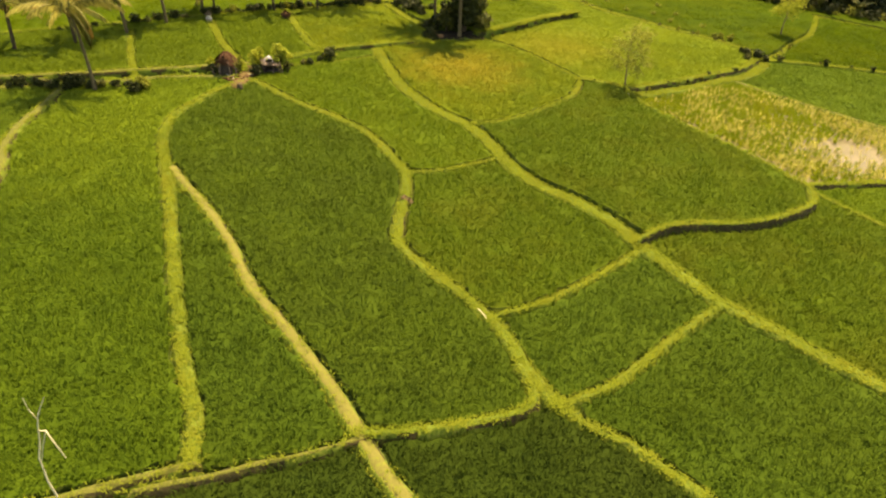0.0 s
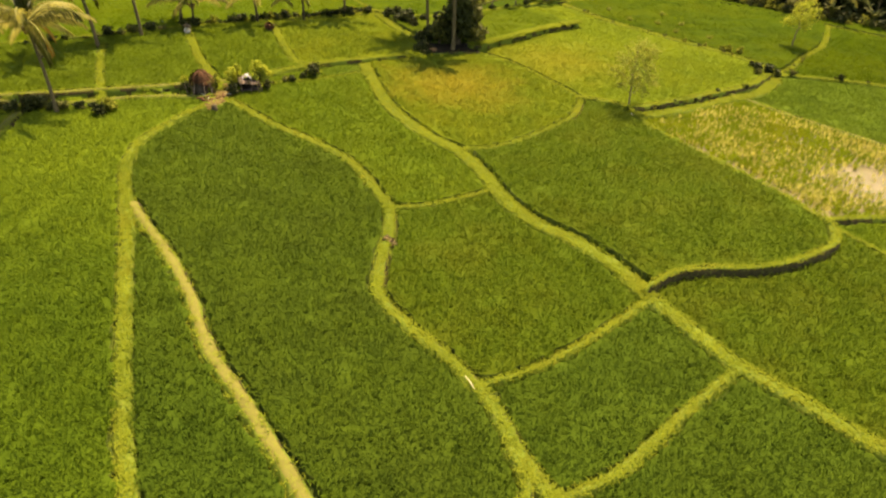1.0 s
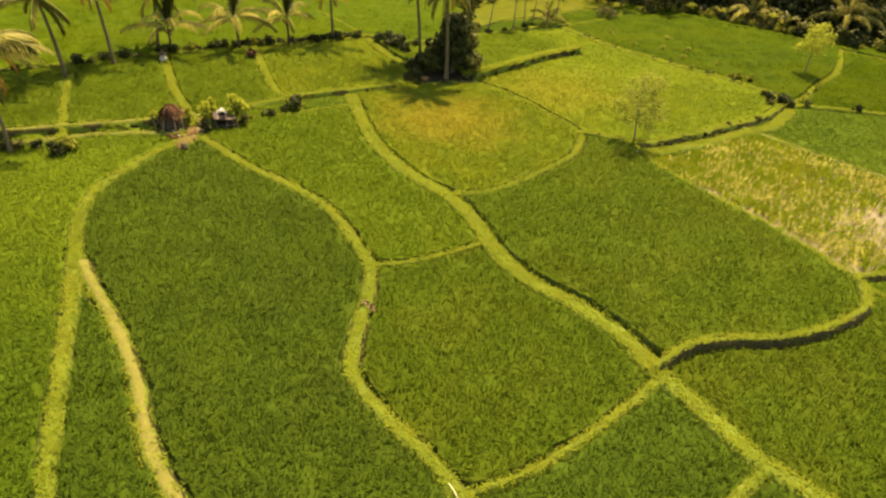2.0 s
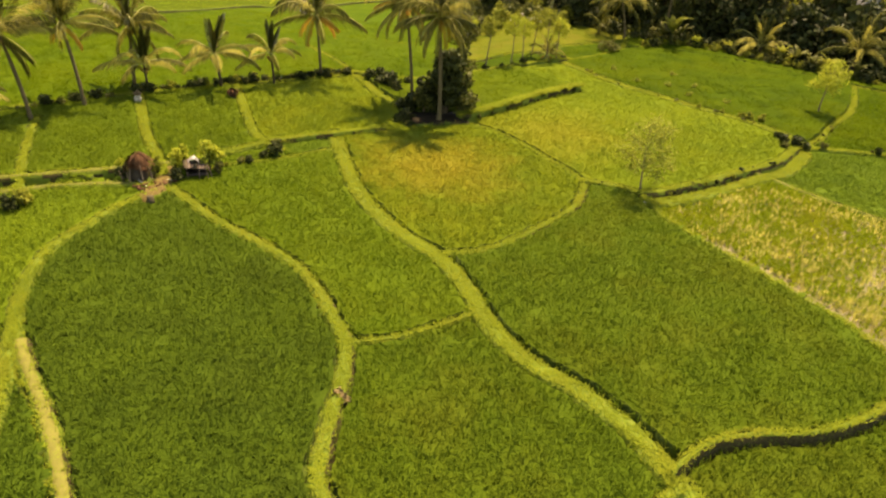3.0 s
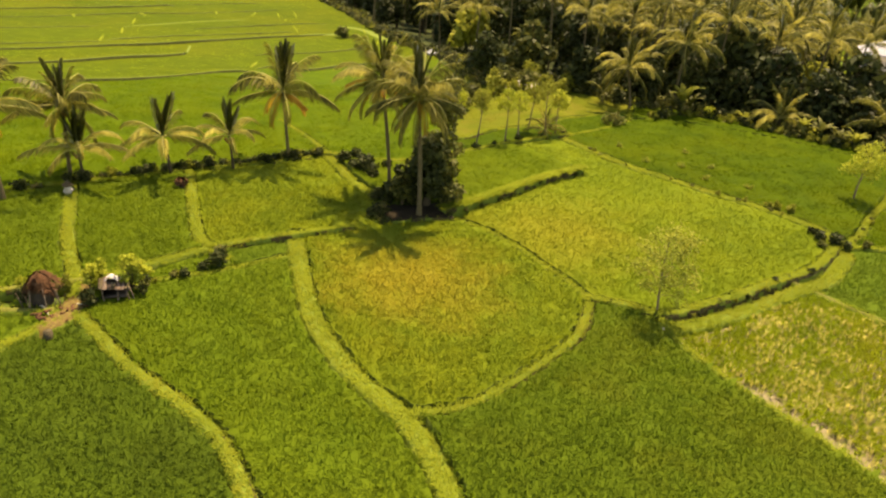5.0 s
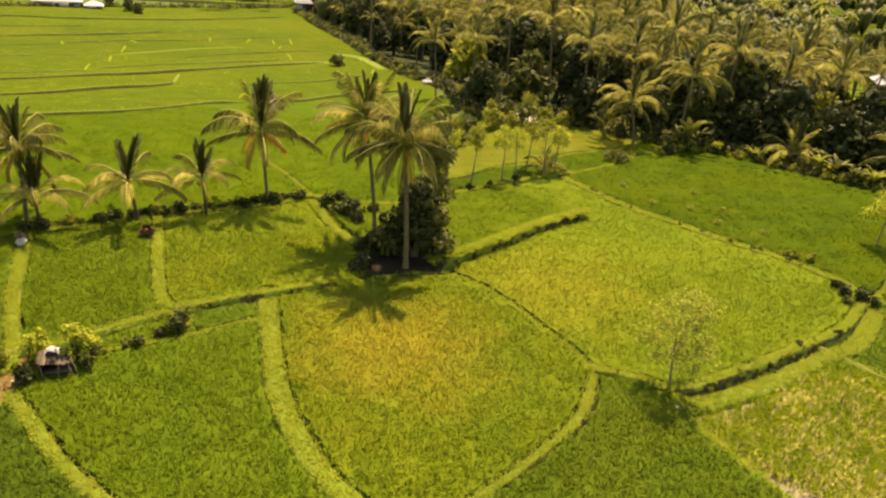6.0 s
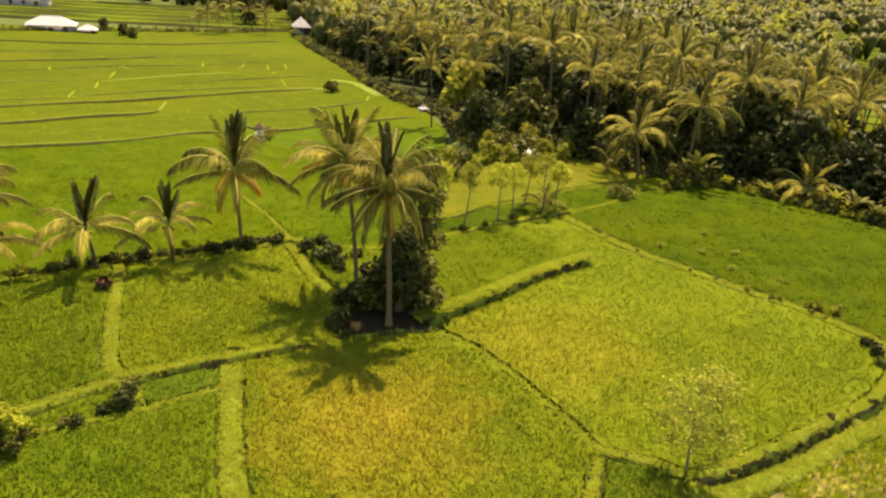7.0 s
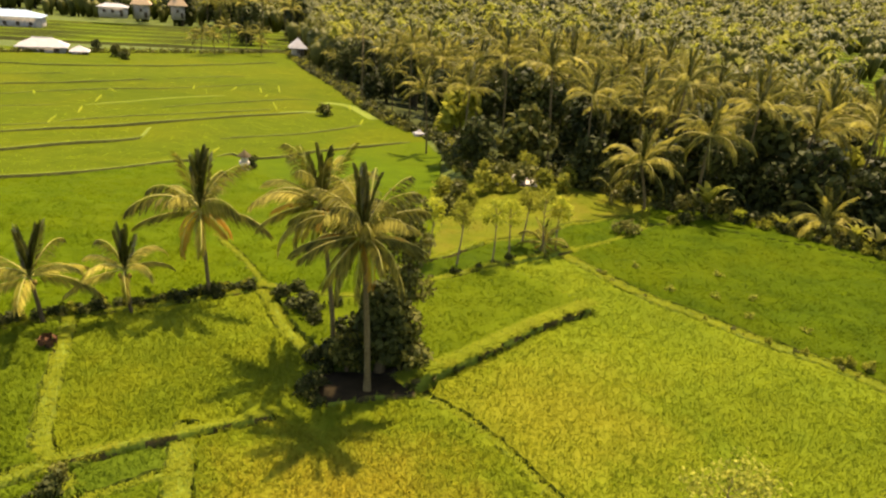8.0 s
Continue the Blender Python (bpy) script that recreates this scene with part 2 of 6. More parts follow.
STONE = solid_material("pale_stone", (0.40, 0.36, 0.27), (0.62, 0.57, 0.46), 3.0, 0.85, 0.4)
# pale midrib that also carries the frond's sunlit upper edge
MIDRIB = solid_material("pale_lit_midrib", (0.26, 0.24, 0.06), (0.42, 0.38, 0.11), 4.0, 0.5, 0.1)
NUT = solid_material("coconut_husk", (0.192, 0.120, 0.032), (0.320, 0.224, 0.056), 5.0, 0.6, 0.2)

rng = np.random.default_rng(7)


# ------------------------------------------------------------ mesh helpers
def mesh_of(name, verts, faces, mats, index=None, smooth=False):
    """One mesh from numpy arrays; all faces have the same number of corners."""
    verts, faces = np.asarray(verts, np.float32).reshape(-1, 3), np.asarray(faces, np.int32)
    k = faces.shape[1]
    me = bpy.data.meshes.new(name)
    me.vertices.add(len(verts))
    me.vertices.foreach_set("co", verts.ravel())
    me.loops.add(faces.size)
    me.loops.foreach_set("vertex_index", faces.ravel())
    me.polygons.add(len(faces))
    me.polygons.foreach_set("loop_start", np.arange(0, faces.size, k, dtype=np.int32))
    for m in mats:
        me.materials.append(m)
    if index is not None:
        me.polygons.foreach_set("material_index", np.asarray(index, np.int32))
    if smooth:
        me.polygons.foreach_set("use_smooth", np.ones(len(faces), bool))
    me.update(calc_edges=True)
    me.validate()
    return me


def join(pieces):
    """Joins (verts, quads) pairs."""
    vs, fs, n = [], [], 0
    for v, f in pieces:
        v = np.asarray(v, float).reshape(-1, 3)
        vs.append(v)
        fs.append(np.asarray(f, int) + n)
        n += len(v)
    return np.concatenate(vs), np.concatenate(fs)


def thing(name, m, label, category, group=""):
    ob = new(name)
    ob.matrix_world = m
    return tagged(ob, label, category, group)


def part(name, me, parent, label="", m=None):
    ob = new(name, me)
    ob.parent = parent
    if m is not None:
        ob.matrix_basis = m
    return tagged(ob, label)


def tube(points, radii, sides=8, cap=True):
    """A tapered tube of quads along points."""
    p = np.asarray(points, float)
    d = np.gradient(p, axis=0)
    d /= np.linalg.norm(d, axis=1)[:, None] + 1e-9
    ref = np.array([0.0, 1.0, 0.0]) if abs(d[0][2]) > 0.6 else np.array([0.0, 0.0, 1.0])
    a = np.cross(d, ref)
    a /= np.linalg.norm(a, axis=1)[:, None] + 1e-9
    b = np.cross(d, a)
    th = np.linspace(0, 2 * np.pi, sides, endpoint=False)
    v = p[:, None] + np.asarray(radii)[:, None, None] * (np.cos(th)[None, :, None] * a[:, None] + np.sin(th)[None, :, None] * b[:, None])
    f = []
    for i in range(len(p) - 1):
        for j in range(sides):
            k = (j + 1) % sides
            f.append((i * sides + j, i * sides + k, (i + 1) * sides + k, (i + 1) * sides + j))
    v = v.reshape(-1, 3)
    if cap and sides % 2 == 0:
        o = (len(p) - 1) * sides
        for j in range(0, sides // 2 - 1):
            f.append((o + j, o + j + 1, o + sides - 2 - j, o + sides - 1 - j))
    return v, f


def box(cx, cy, cz, sx, sy, sz):
    v = [(cx + i * sx / 2, cy + j * sy / 2, cz + k * sz / 2) for i in (-1, 1) for j in (-1, 1) for k in (-1, 1)]
    return v, [(0, 1, 3, 2), (4, 6, 7, 5), (0, 4, 5, 1), (2, 3, 7, 6), (0, 2, 6, 4), (1, 5, 7, 3)]


def wobble(x, y, s):
    return noise.noise(Vector((x * s, y * s, 3.7)))


def spline(pts, step=0.4):
    """A smooth line through the points, sampled evenly."""
    p = np.asarray(pts, float)
    q = np.vstack([2 * p[0] - p[1], p, 2 * p[-1] - p[-2]])
    out = []
    for i in range(1, len(q) - 2):
        n = max(2, int(np.linalg.norm(q[i + 1] - q[i]) / step))
        t = np.linspace(0, 1, n, endpoint=False)[:, None]
        out.append(0.5 * (2 * q[i] + (q[i + 1] - q[i - 1]) * t + (2 * q[i - 1] - 5 * q[i] + 4 * q[i + 1] - q[i + 2]) * t ** 2
                          + (3 * q[i] - q[i - 1] - 3 * q[i + 1] + q[i + 2]) * t ** 3))
    return np.vstack([*out, p[-1:]])


# ------------------------------------------------------------ ground
FOREST_EDGE = np.array([(70, 78), (52, 88), (38.3, 95.3), (32.8, 98.9), (28.2, 102.2), (21, 103), (17.3, 106), (10.9, 109.5), (4.9, 110.5), (2.0, 119.8), (0.4, 132.1), (-1.7, 144.0), (-8.6, 153.2), (-16.9, 171.2), (-27.9, 199.8), (-40.9, 227.7), (-56.6, 267.8), (-82.2, 356.7), (-138.4, 456.5), (-207.7, 496.9)], float)


def forest_depth(x, y):
    """How far a place lies inside the forest (negative: outside)."""
    p = np.array([x, y], float)
    a, b = FOREST_EDGE[:-1], FOREST_EDGE[1:]
    d = b - a
    t = np.clip(((p - a) * d).sum(1) / (d * d).sum(1), 0, 1)
    q = a + t[:, None] * d
    dist = np.hypot(*(p - q).T)
    i = int(dist.argmin())
    side = d[i][0] * (p[1] - a[i][1]) - d[i][1] * (p[0] - a[i][0])
    return float(dist[i]) * (1 if side < 0 else -1)


def valley(x, y):
    """The land west of the forest falls slowly away to the north."""
    s = np.clip((8 - np.asarray(x, float)) / 10, 0, 1)
    return -0.42 * np.maximum(np.asarray(y, float) - 92, 0) ** 0.62 * s * s * (3 - 2 * s)


def settle(v):
    """Lowers points given over level land onto the valley."""
    v = np.array(v, float).reshape(-1, 3)
    v[:, 2] += valley(v[:, 0], v[:, 1])
    return v


def ground_z(x, y):
    f = forest_depth(x, y)
    s = min(max((f - 1) / 34, 0), 1)
    w = min(max((8 - x) / 10, 0), 1)
    z = -7.5 * s * s * (3 - 2 * s) * (1 - 0.7 * w) + float(valley(x, y))
    if f > 3:
        z += 1.2 * wobble(x, y, 0.02)
    r = math.hypot(x, y)
    far = min(max((r - 330) / 900, 0), 1)
    return z + 26 * far * far + 14 * max(0, wobble(x, y, 0.002)) * far - 0.02


xs = np.unique(np.concatenate([np.arange(-200, 201, 5), np.geomspace(200, 2600, 22), -np.geomspace(200, 2600, 22)]))
ys = np.unique(np.concatenate([np.arange(-60, 400, 5), -np.geomspace(60, 1500, 14), np.geomspace(400, 3200, 24)]))
gv = np.array([(x, y, ground_z(x, y)) for y in ys for x in xs])
nx = len(xs)
gf = np.array([(j * nx + i, j * nx + i + 1, (j + 1) * nx + i + 1, (j + 1) * nx + i) for j in range(len(ys) - 1) for i in range(nx - 1)])
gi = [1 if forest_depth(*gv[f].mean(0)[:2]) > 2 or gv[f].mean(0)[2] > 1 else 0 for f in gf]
tagged(new("ground", mesh_of("ground", gv, gf, [EARTH, SHADED_FOREST_FLOOR], gi, True)), "wet earth under rice fields, shade-darkened floor under the forest", "ground", kind="structure")

# ------------------------------------------------------------ bunds: points of the centre line, surface, width, height of the top, sides with a strip of shade-dark soil (left, right or both)
BUNDS = [
    ("grass", 0.72, 0.32, "", [(-7.9, 16.7), (-8.4, 18.6), (-9.8, 21.5), (-11.0, 24.3), (-12.3, 27.5), (-13.9, 31.4), (-15.5, 35.5)]),
    ("grass", 0.78, 0.34, "", [(-15.5, 35.5), (-17.0, 38.9), (-18.2, 42.0), (-18.7, 45.3), (-18.1, 48.0), (-17.3, 50.6), (-16.4, 52.4)]),
    ("dirt", 0.65, 0.33, "R", [(11.5, -20), (9, -6), (5.5, 5), (2.0, 12.4), (-0.5, 15.9), (-1.4, 17.0), (-2.3, 18.4), (-3.7, 20.7), (-5.2, 22.6), (-6.9, 24.8), (-8.7, 27.1), (-10.5, 30.3), (-12.6, 33.4), (-14.7, 35.9), (-16.2, 37.9)]),
    ("straw", 0.42, 0.36, "B", [(-54, -2), (-30, 6.6), (-18, 11.4), (-14.5, 13.2), (-11.4, 14.75), (-9.6, 15.6), (-7.7, 16.55)]),
    ("straw", 0.34, 0.38, "B", [(-9.2, 15.2), (-8.3, 15.6), (-7.2, 16.0), (-5.9, 16.6), (-4.0, 17.4), (-2.2, 18.35)]),
    ("grass", 0.58, 0.42, "R", [(-2.3, 18.5), (-1.1, 18.7), (0.9, 19.2), (3.0, 20.0), (3.9, 20.7), (4.0, 21.5), (3.5, 22.9)]),
    ("grass", 0.89, 0.34, "L", [(-15.6, 53.2), (-14.6, 52.3), (-11.3, 49.4), (-7.9, 47.1), (-5.4, 44.6), (-3.6, 41.5), (-2.7, 39.7), (-2.4, 37.3), (-2.5, 34.0), (-2.3, 31.7), (-1.2, 30.0), (0.6, 28.1), (1.9, 26.5), (2.9, 25.0), (3.8, 22.9), (4.4, 21.7), (5.0, 20.9)]),
    ("grass", 0.63, 0.30, "L", [(5.0, 20.9), (6.0, 19.9), (7.5, 19.1), (8.7, 17.9), (9.7, 17.0), (12, 14), (15, 9), (17, 4), (20, -6), (22, -20)]),
    ("grass", 1.42, 0.36, "", [(-7.5, 64.2), (-6.9, 62.0), (-5.6, 58.0), (-4.1, 54.2), (-1.7, 50.5), (0.9, 47.8), (2.5, 45.0), (3.7, 41.9), (5.3, 39.5), (7.5, 37.7), (9.2, 35.7), (10.3, 33.5)]),
    ("grass", 1.20, 0.36, "", [(10.3, 33.5), (11.9, 31.0), (13.3, 28.8), (15.0, 27.2), (16.8, 25.3), (18.8, 23.5), (24, 19), (30, 13), (37, 4), (44, -8), (48, -20)]),
    ("grass", 0.44, 0.30, "L", [(-2.6, 39.7), (-0.2, 40.6), (2.8, 42.7)]),
    ("grass", 0.44, 0.30, "", [(2.7, 26.3), (4.5, 27.3), (6.5, 29.0), (8.5, 31.0), (10.2, 32.9)]),
    ("grass", 0.51, 0.30, "", [(5.0, 20.9), (6.9, 22.0), (8.5, 23.5), (10.7, 25.9), (13.2, 28.4)]),
    ("grass", 0.52, 0.72, "solid", [(10.4, 33.6), (12.0, 35.0), (14.0, 35.8), (16.2, 36.1), (18.2, 36.9), (20.0, 38.0), (21.8, 39.5), (22.4, 41.0), (22.4, 42.4)]),
    ("grass", 0.65, 0.50, "", [(22.4, 42.4), (20.9, 45.5), (18.5, 49.1), (16.2, 52.2), (14.5, 55.0), (13.6, 58.2)]),
    ("grass", 0.52, 0.40, "R", [(22.4, 42.6), (25.7, 43.5), (32, 44.8), (40, 46), (54, 46.5)]),
    ("grass", 0.42, 0.28, "", [(22.7, 42.2), (24.7, 39.4), (29, 33.5), (36, 25), (50, 8)]),
    ("grass", 0.72, 0.45, "B", [(1.5, 48.1), (3.4, 48.8), (5.3, 50.6), (7.3, 53.0), (9.1, 55.5), (10.2, 59.2)]),
    ("grass", 0.85, 0.62, "R", [(10.2, 59.2), (12.1, 58.9), (13.6, 58.2), (15.3, 58.9), (18.6, 61.0), (21.8, 63.4), (25.2, 65.9), (28.2, 69.6)]),
    ("grass", 0.63, 0.36, "", [(28.2, 69.6), (31.2, 72.6), (33.8, 76.5), (38, 82), (42, 90.5)]),
    ("grass", 0.63, 0.40, "", [(28.4, 70.2), (32.9, 70.3), (40, 69.5), (54, 66)]),
    ("straw", 0.44, 0.34, "L", [(23.0, 64.4), (25.6, 61.5), (27.7, 59.5), (33, 55), (40, 51.5), (54, 49)]),
    ("straw", 0.58, 0.62, "R", [(-56, 41.5), (-36, 47.5), (-28, 50.8), (-21.4, 53.8), (-19.6, 54.6), (-18.0, 55.4), (-16.6, 56.3)]),
    ("grass", 0.85, 0.55, "", [(-16.2, 56.4), (-15.0, 57.8), (-13.1, 59.8), (-11.8, 61.0), (-10.6, 61.8)]),
    ("grass", 0.60, 0.68, "R", [(-11.4, 61.3), (-10.4, 61.9), (-8.8, 63.0), (-5.7, 64.8), (-4.2, 65.7)]),
    ("grass", 0.47, 0.30, "", [(-14.4, 56.3), (-12.9, 57.5), (-10.3, 59.0), (-7.2, 61.5)]),
    ("straw", 0.52, 0.40, "", [(-56, 39.5), (-36, 45.6), (-26, 49.8), (-21.5, 52.2), (-17.0, 53.4)]),
    ("grass", 1.25, 1.05, "R", [(1.4, 69.2), (3.9, 71.6), (6.5, 74.6), (8.9, 77.3), (11.9, 80.0)]),
    ("grass", 0.90, 0.55, "", [(-16.6, 54.8), (-17.8, 57.0), (-20.0, 60.6), (-22.5, 65.7), (-23.6, 68.0)]),
    ("grass", 0.90, 0.55, "", [(-17.5, 73.0), (-16.9, 71.6), (-14.8, 66.5), (-13.2, 62.9), (-11.8, 61.1), (-10.6, 60.1)]),
    ("grass", 1.05, 0.55, "", [(-8.3, 78.6), (-5.5, 73.7), (-4.3, 72.2), (-2.6, 70.2)]),
    ("grass", 0.73, 0.55, "B", [(-62, 42), (-45, 53.5), (-34, 61.0), (-23.7, 68.9), (-20.1, 71.3), (-16.2, 73.9), (-12.4, 76.2), (-8.6, 78.8)]),
    ("grass", 0.47, 0.45, "", [(-14.2, 87.1), (-11.4, 83.7), (-8.7, 79.9)]),
    ("grass", 0.63, 0.75, "R", [(-8.5, 78.8), (-2.6, 78.6), (2.4, 82.4), (5.8, 85.5), (9.7, 88.6), (12.0, 90.2)]),
    ("grass", 1.25, 0.58, "", [(11.6, 88.8), (15.8, 83.4), (19.1, 80.6), (22.2, 77.9), (25.4, 75.6), (28.3, 72.2), (28.6, 70.2)]),
    ("grass", 0.47, 0.45, "", [(1.2, 69.2), (4.0, 67.6), (6.3, 65.2), (7.9, 62.9), (9.4, 60.7), (10.2, 59.2)]),
    ("grass", 0.60, 0.50, "", [(12.0, 90.4), (16, 94), (18.6, 97.0)]),
    ("grass", 0.30, 0.42, "", [(18.6, 97.0), (20.5, 98.6), (24.3, 98.9), (32.0, 96.4), (40, 91.5), (54, 83)]),
    ("grass", 0.50, 0.42, "", [(18.6, 97.0), (19.6, 100.5), (20.4, 104.5), (21.0, 112.5)]),
    ("earth", 1.25, 0.42, "B", [(-16.6, 51.6), (-16.1, 53.2), (-16.4, 54.6), (-17.0, 56.0)]),
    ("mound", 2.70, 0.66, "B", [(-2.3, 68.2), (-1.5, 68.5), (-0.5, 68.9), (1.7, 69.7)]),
    ("grass", 0.26, 0.62, "", [(11.9, 80.0), (10.9, 81.6), (9.0, 83.6), (6.2, 85.8)]),
    ("straw", 0.65, 0.40, "L", [(-30.0, 49.8), (-27.9, 48.2), (-27.5, 46.5), (-27.2, 44.0), (-27.1, 41.7), (-26.5, 38.8), (-25.0, 35.6), (-23.6, 31), (-23.2, 26), (-23.4, 18), (-24, 9.2)]),
    ("grass", 0.60, 0.50, "", [(-28.4, 62.0), (-27.4, 59.4), (-25.5, 55.0), (-23.4, 50.6), (-22.8, 49.6)]),
    ("grass", 1.35, 0.34, "", [(14.4, 57.3), (15.9, 57.9), (19.1, 59.9), (22.3, 62.3), (25.8, 64.9), (28.7, 68.9)]),
    ("grass", 0.70, 0.55, "R", [(0.4, 85.6), (2.5, 87.2), (3.7, 88.8), (5.2, 90.7)]),
    ("grass", 0.50, 0.36, "", [(5.2, 90.7), (7.8, 92.4), (9.9, 93.6), (12.3, 96.8), (14.7, 98.3), (16.9, 100.1), (19.6, 100.4)]),
    ("grass", 0.42, 0.40, "", [(-1.0, 80), (0, 86), (1.5, 94), (0.5, 104), (0, 112)]),
]
SURFACE = {"grass": TURF, "dirt": DIRT, "earth": CROSSING, "mound": MOUND, "straw": STRAW}
LABELS = {"mound": "bare earth mound under the tall palms, tree shade in its dark colour", "earth": "trodden brown earth where the paths cross", "grass": "low earth bund with bright short grass between paddies", "dirt": "tan trodden dirt path on a bund between paddies",
          "straw": "narrow earth bund with dry straw-coloured top"}
CELL, X0, X1, Y0, Y1 = 0.2, -50.0, 50.0, -16.0, 112.0
NX, NY = int((X1 - X0) / CELL), int((Y1 - Y0) / CELL)
GAP = np.full((NX, NY), 50.0)
gx, gy = X0 + (np.arange(NX) + 0.5) * CELL, Y0 + (np.arange(NY) + 0.5) * CELL
grass_spots, tall_spots = [], []
for n, (kind, width, top, bare, pts) in enumerate(BUNDS):
    p = spline(pts)
    p = np.vstack([p[0] + (p[0] - p[1]), p, p[-1] + (p[-1] - p[-2])])
    d = np.gradient(p, axis=0)
    d /= np.linalg.norm(d, axis=1)[:, None]
    side = np.stack([-d[:, 1], d[:, 0]], 1)
    width *= 0.64 if kind == "grass" else 0.9
    h = width / 2
    prof = [(-h - 0.26, -0.25, 0), (-h - 0.12, 0.10 * top, 0), (-h - 0.04, 0.62 * top, 0), (-h + 0.06, 0.95 * top, 1), (-h * 0.35, top + 0.03, 1),
            (h * 0.35, top + 0.02, 1), (h - 0.06, 0.95 * top, 1), (h + 0.04, 0.62 * top, 0), (h + 0.12, 0.10 * top, 0), (h + 0.26, -0.25, 0)]
    v = []
    for i, (q, s) in enumerate(zip(p, side)):
        wl, wr = 1.0 + 0.34 * wobble(q[0], q[1], 1.1), 1.0 + 0.34 * wobble(q[0] + 40, q[1], 1.1)
        bend = 0.05 * wobble(q[0], q[1] + 70, 0.5)
        for k, (o, z, _) in enumerate(prof):
            u = o * (wl if o < 0 else wr) + bend
            x, y = q + s * u
            v.append((x, y, -0.25 if i in (0, len(p) - 1) else z + 0.004 * (n % 7) + (0.10 * wobble(x * 2 + k, y * 2, 0.9) if 0 < k < 9 else 0)))
    k = len(prof)
    f = [(i * k + j, i * k + j + 1, (i + 1) * k + j + 1, (i + 1) * k + j) for i in range(len(p) - 1) for j in range(k - 1)]
    soil = ({0, k - 2} if bare or kind != "grass" else set()) | ({1, 2} if bare in ("R", "B", "solid") else set()) | ({k - 3, k - 4} if bare in ("L", "B") else set())
    mi = [1 if prof[j][2] and prof[j + 1][2] else (0 if j in soil and (j in (0, k - 2) or bare == "solid" or wobble(p[i][0], p[i][1] + j, 0.9) > -0.05) else 2) for i in range(len(p) - 1) for j in range(k - 1)]
    tagged(new("bund", mesh_of("bund", settle(v), f, [SHADED_SOIL, SURFACE[kind], TURF], mi, True)), LABELS[kind], "bund", kind="structure")
    for (x, y) in spline(pts, 0.15):
        i0, i1 = int((x - 4 - X0) / CELL), int((x + 4 - X0) / CELL)
        j0, j1 = int((y - 4 - Y0) / CELL), int((y + 4 - Y0) / CELL)
        i0, i1, j0, j1 = max(i0, 0), min(i1, NX), max(j0, 0), min(j1, NY)
        if i0 < i1 and j0 < j1:
            dist = np.hypot(gx[i0:i1, None] - x, gy[None, j0:j1] - y) - h
            np.minimum(GAP[i0:i1, j0:j1], dist, out=GAP[i0:i1, j0:j1])
    # grass on the top, and hanging over the edges
    dens = {"grass": 64, "earth": 6, "mound": 2, "dirt": 34, "straw": 42}[kind]
    count = int(len(p) * 0.4 * (width + 0.3) * dens)
    r = rng.random(count) * (len(p) - 1.001)
    i = r.astype(int)
    c = p[i] + (p[i + 1] - p[i]) * (r - i)[:, None]
    o = rng.uniform(-h - 0.1, h + 0.1, count)
    if kind != "grass":
        o = np.sign(o) * (h - 0.12 + 0.34 * rng.random(count))
    else:
        o = np.sign(o) * (h - 0.95 * rng.random(count) * h + 0.16 * rng.random(count) - 0.06)
    keep = ~(((o < -h + 0.02) & (bare in ("R", "B", "solid"))) | ((o > h - 0.02) & (bare in ("L", "B"))))
    c, o, i = c[keep], o[keep], i[keep]
    c = c + side[i] * o[:, None]
    if top > 0.8:
        # taller clumps along the brow of the high banks
        r = rng.random(int(len(p) * 0.4 * 5)) * (len(p) - 1.001)
        j = r.astype(int)
        brow = p[j] + (p[j + 1] - p[j]) * (r - j)[:, None] - side[j] * (h * rng.uniform(0.2, 1.2, len(r)))[:, None]
        brow = np.repeat(brow, 8, axis=0) + rng.normal(0, 0.11, (len(r) * 8, 2))
        tall_spots.append(np.column_stack([brow, np.full(len(brow), top - 0.08)]))
    grass_spots.append(np.column_stack([c, np.clip(top - 0.03 - np.maximum(np.abs(o) - h + 0.05, 0) * 1.6, 0.02, None)]))


def blades(spots, per, height, width, lean, seed, scatter=0.0):
    """Kite-shaped, bent blades: `per` of them from every spot (x, y, z)."""
    r = np.random.default_rng(seed)
    s = np.repeat(spots, per, axis=0)
    n = len(s)
    s = s + np.column_stack([r.uniform(-scatter, scatter, (n, 2)), np.zeros(n)])
    az = r.uniform(0, 2 * np.pi, n)
    hh = np.repeat(r.uniform(0.92, 1.06, len(spots)) * height, per) * r.uniform(0.82, 1.05, n)
    out = hh * np.abs(r.normal(1.5 * lean, 0.2, n))
    dx, dy = np.cos(az), np.sin(az)
    tw = az + r.uniform(0.9, 2.2, n)
    wx, wy = np.cos(tw) * width / 2, np.sin(tw) * width / 2
    base = s + np.column_stack([0.04 * dx, 0.04 * dy, np.zeros(n)])
    mid = s + np.column_stack([dx * out * 0.36, dy * out * 0.36, hh * 0.76])
    tip = s + np.column_stack([dx * out, dy * out, hh * r.uniform(0.76, 1.0, n)])
    w = np.column_stack([wx, wy, np.zeros(n)])
    v = np.stack([base, mid + w, tip, mid - w], 1).reshape(-1, 3)
    return v, np.arange(4 * n).reshape(-1, 4)


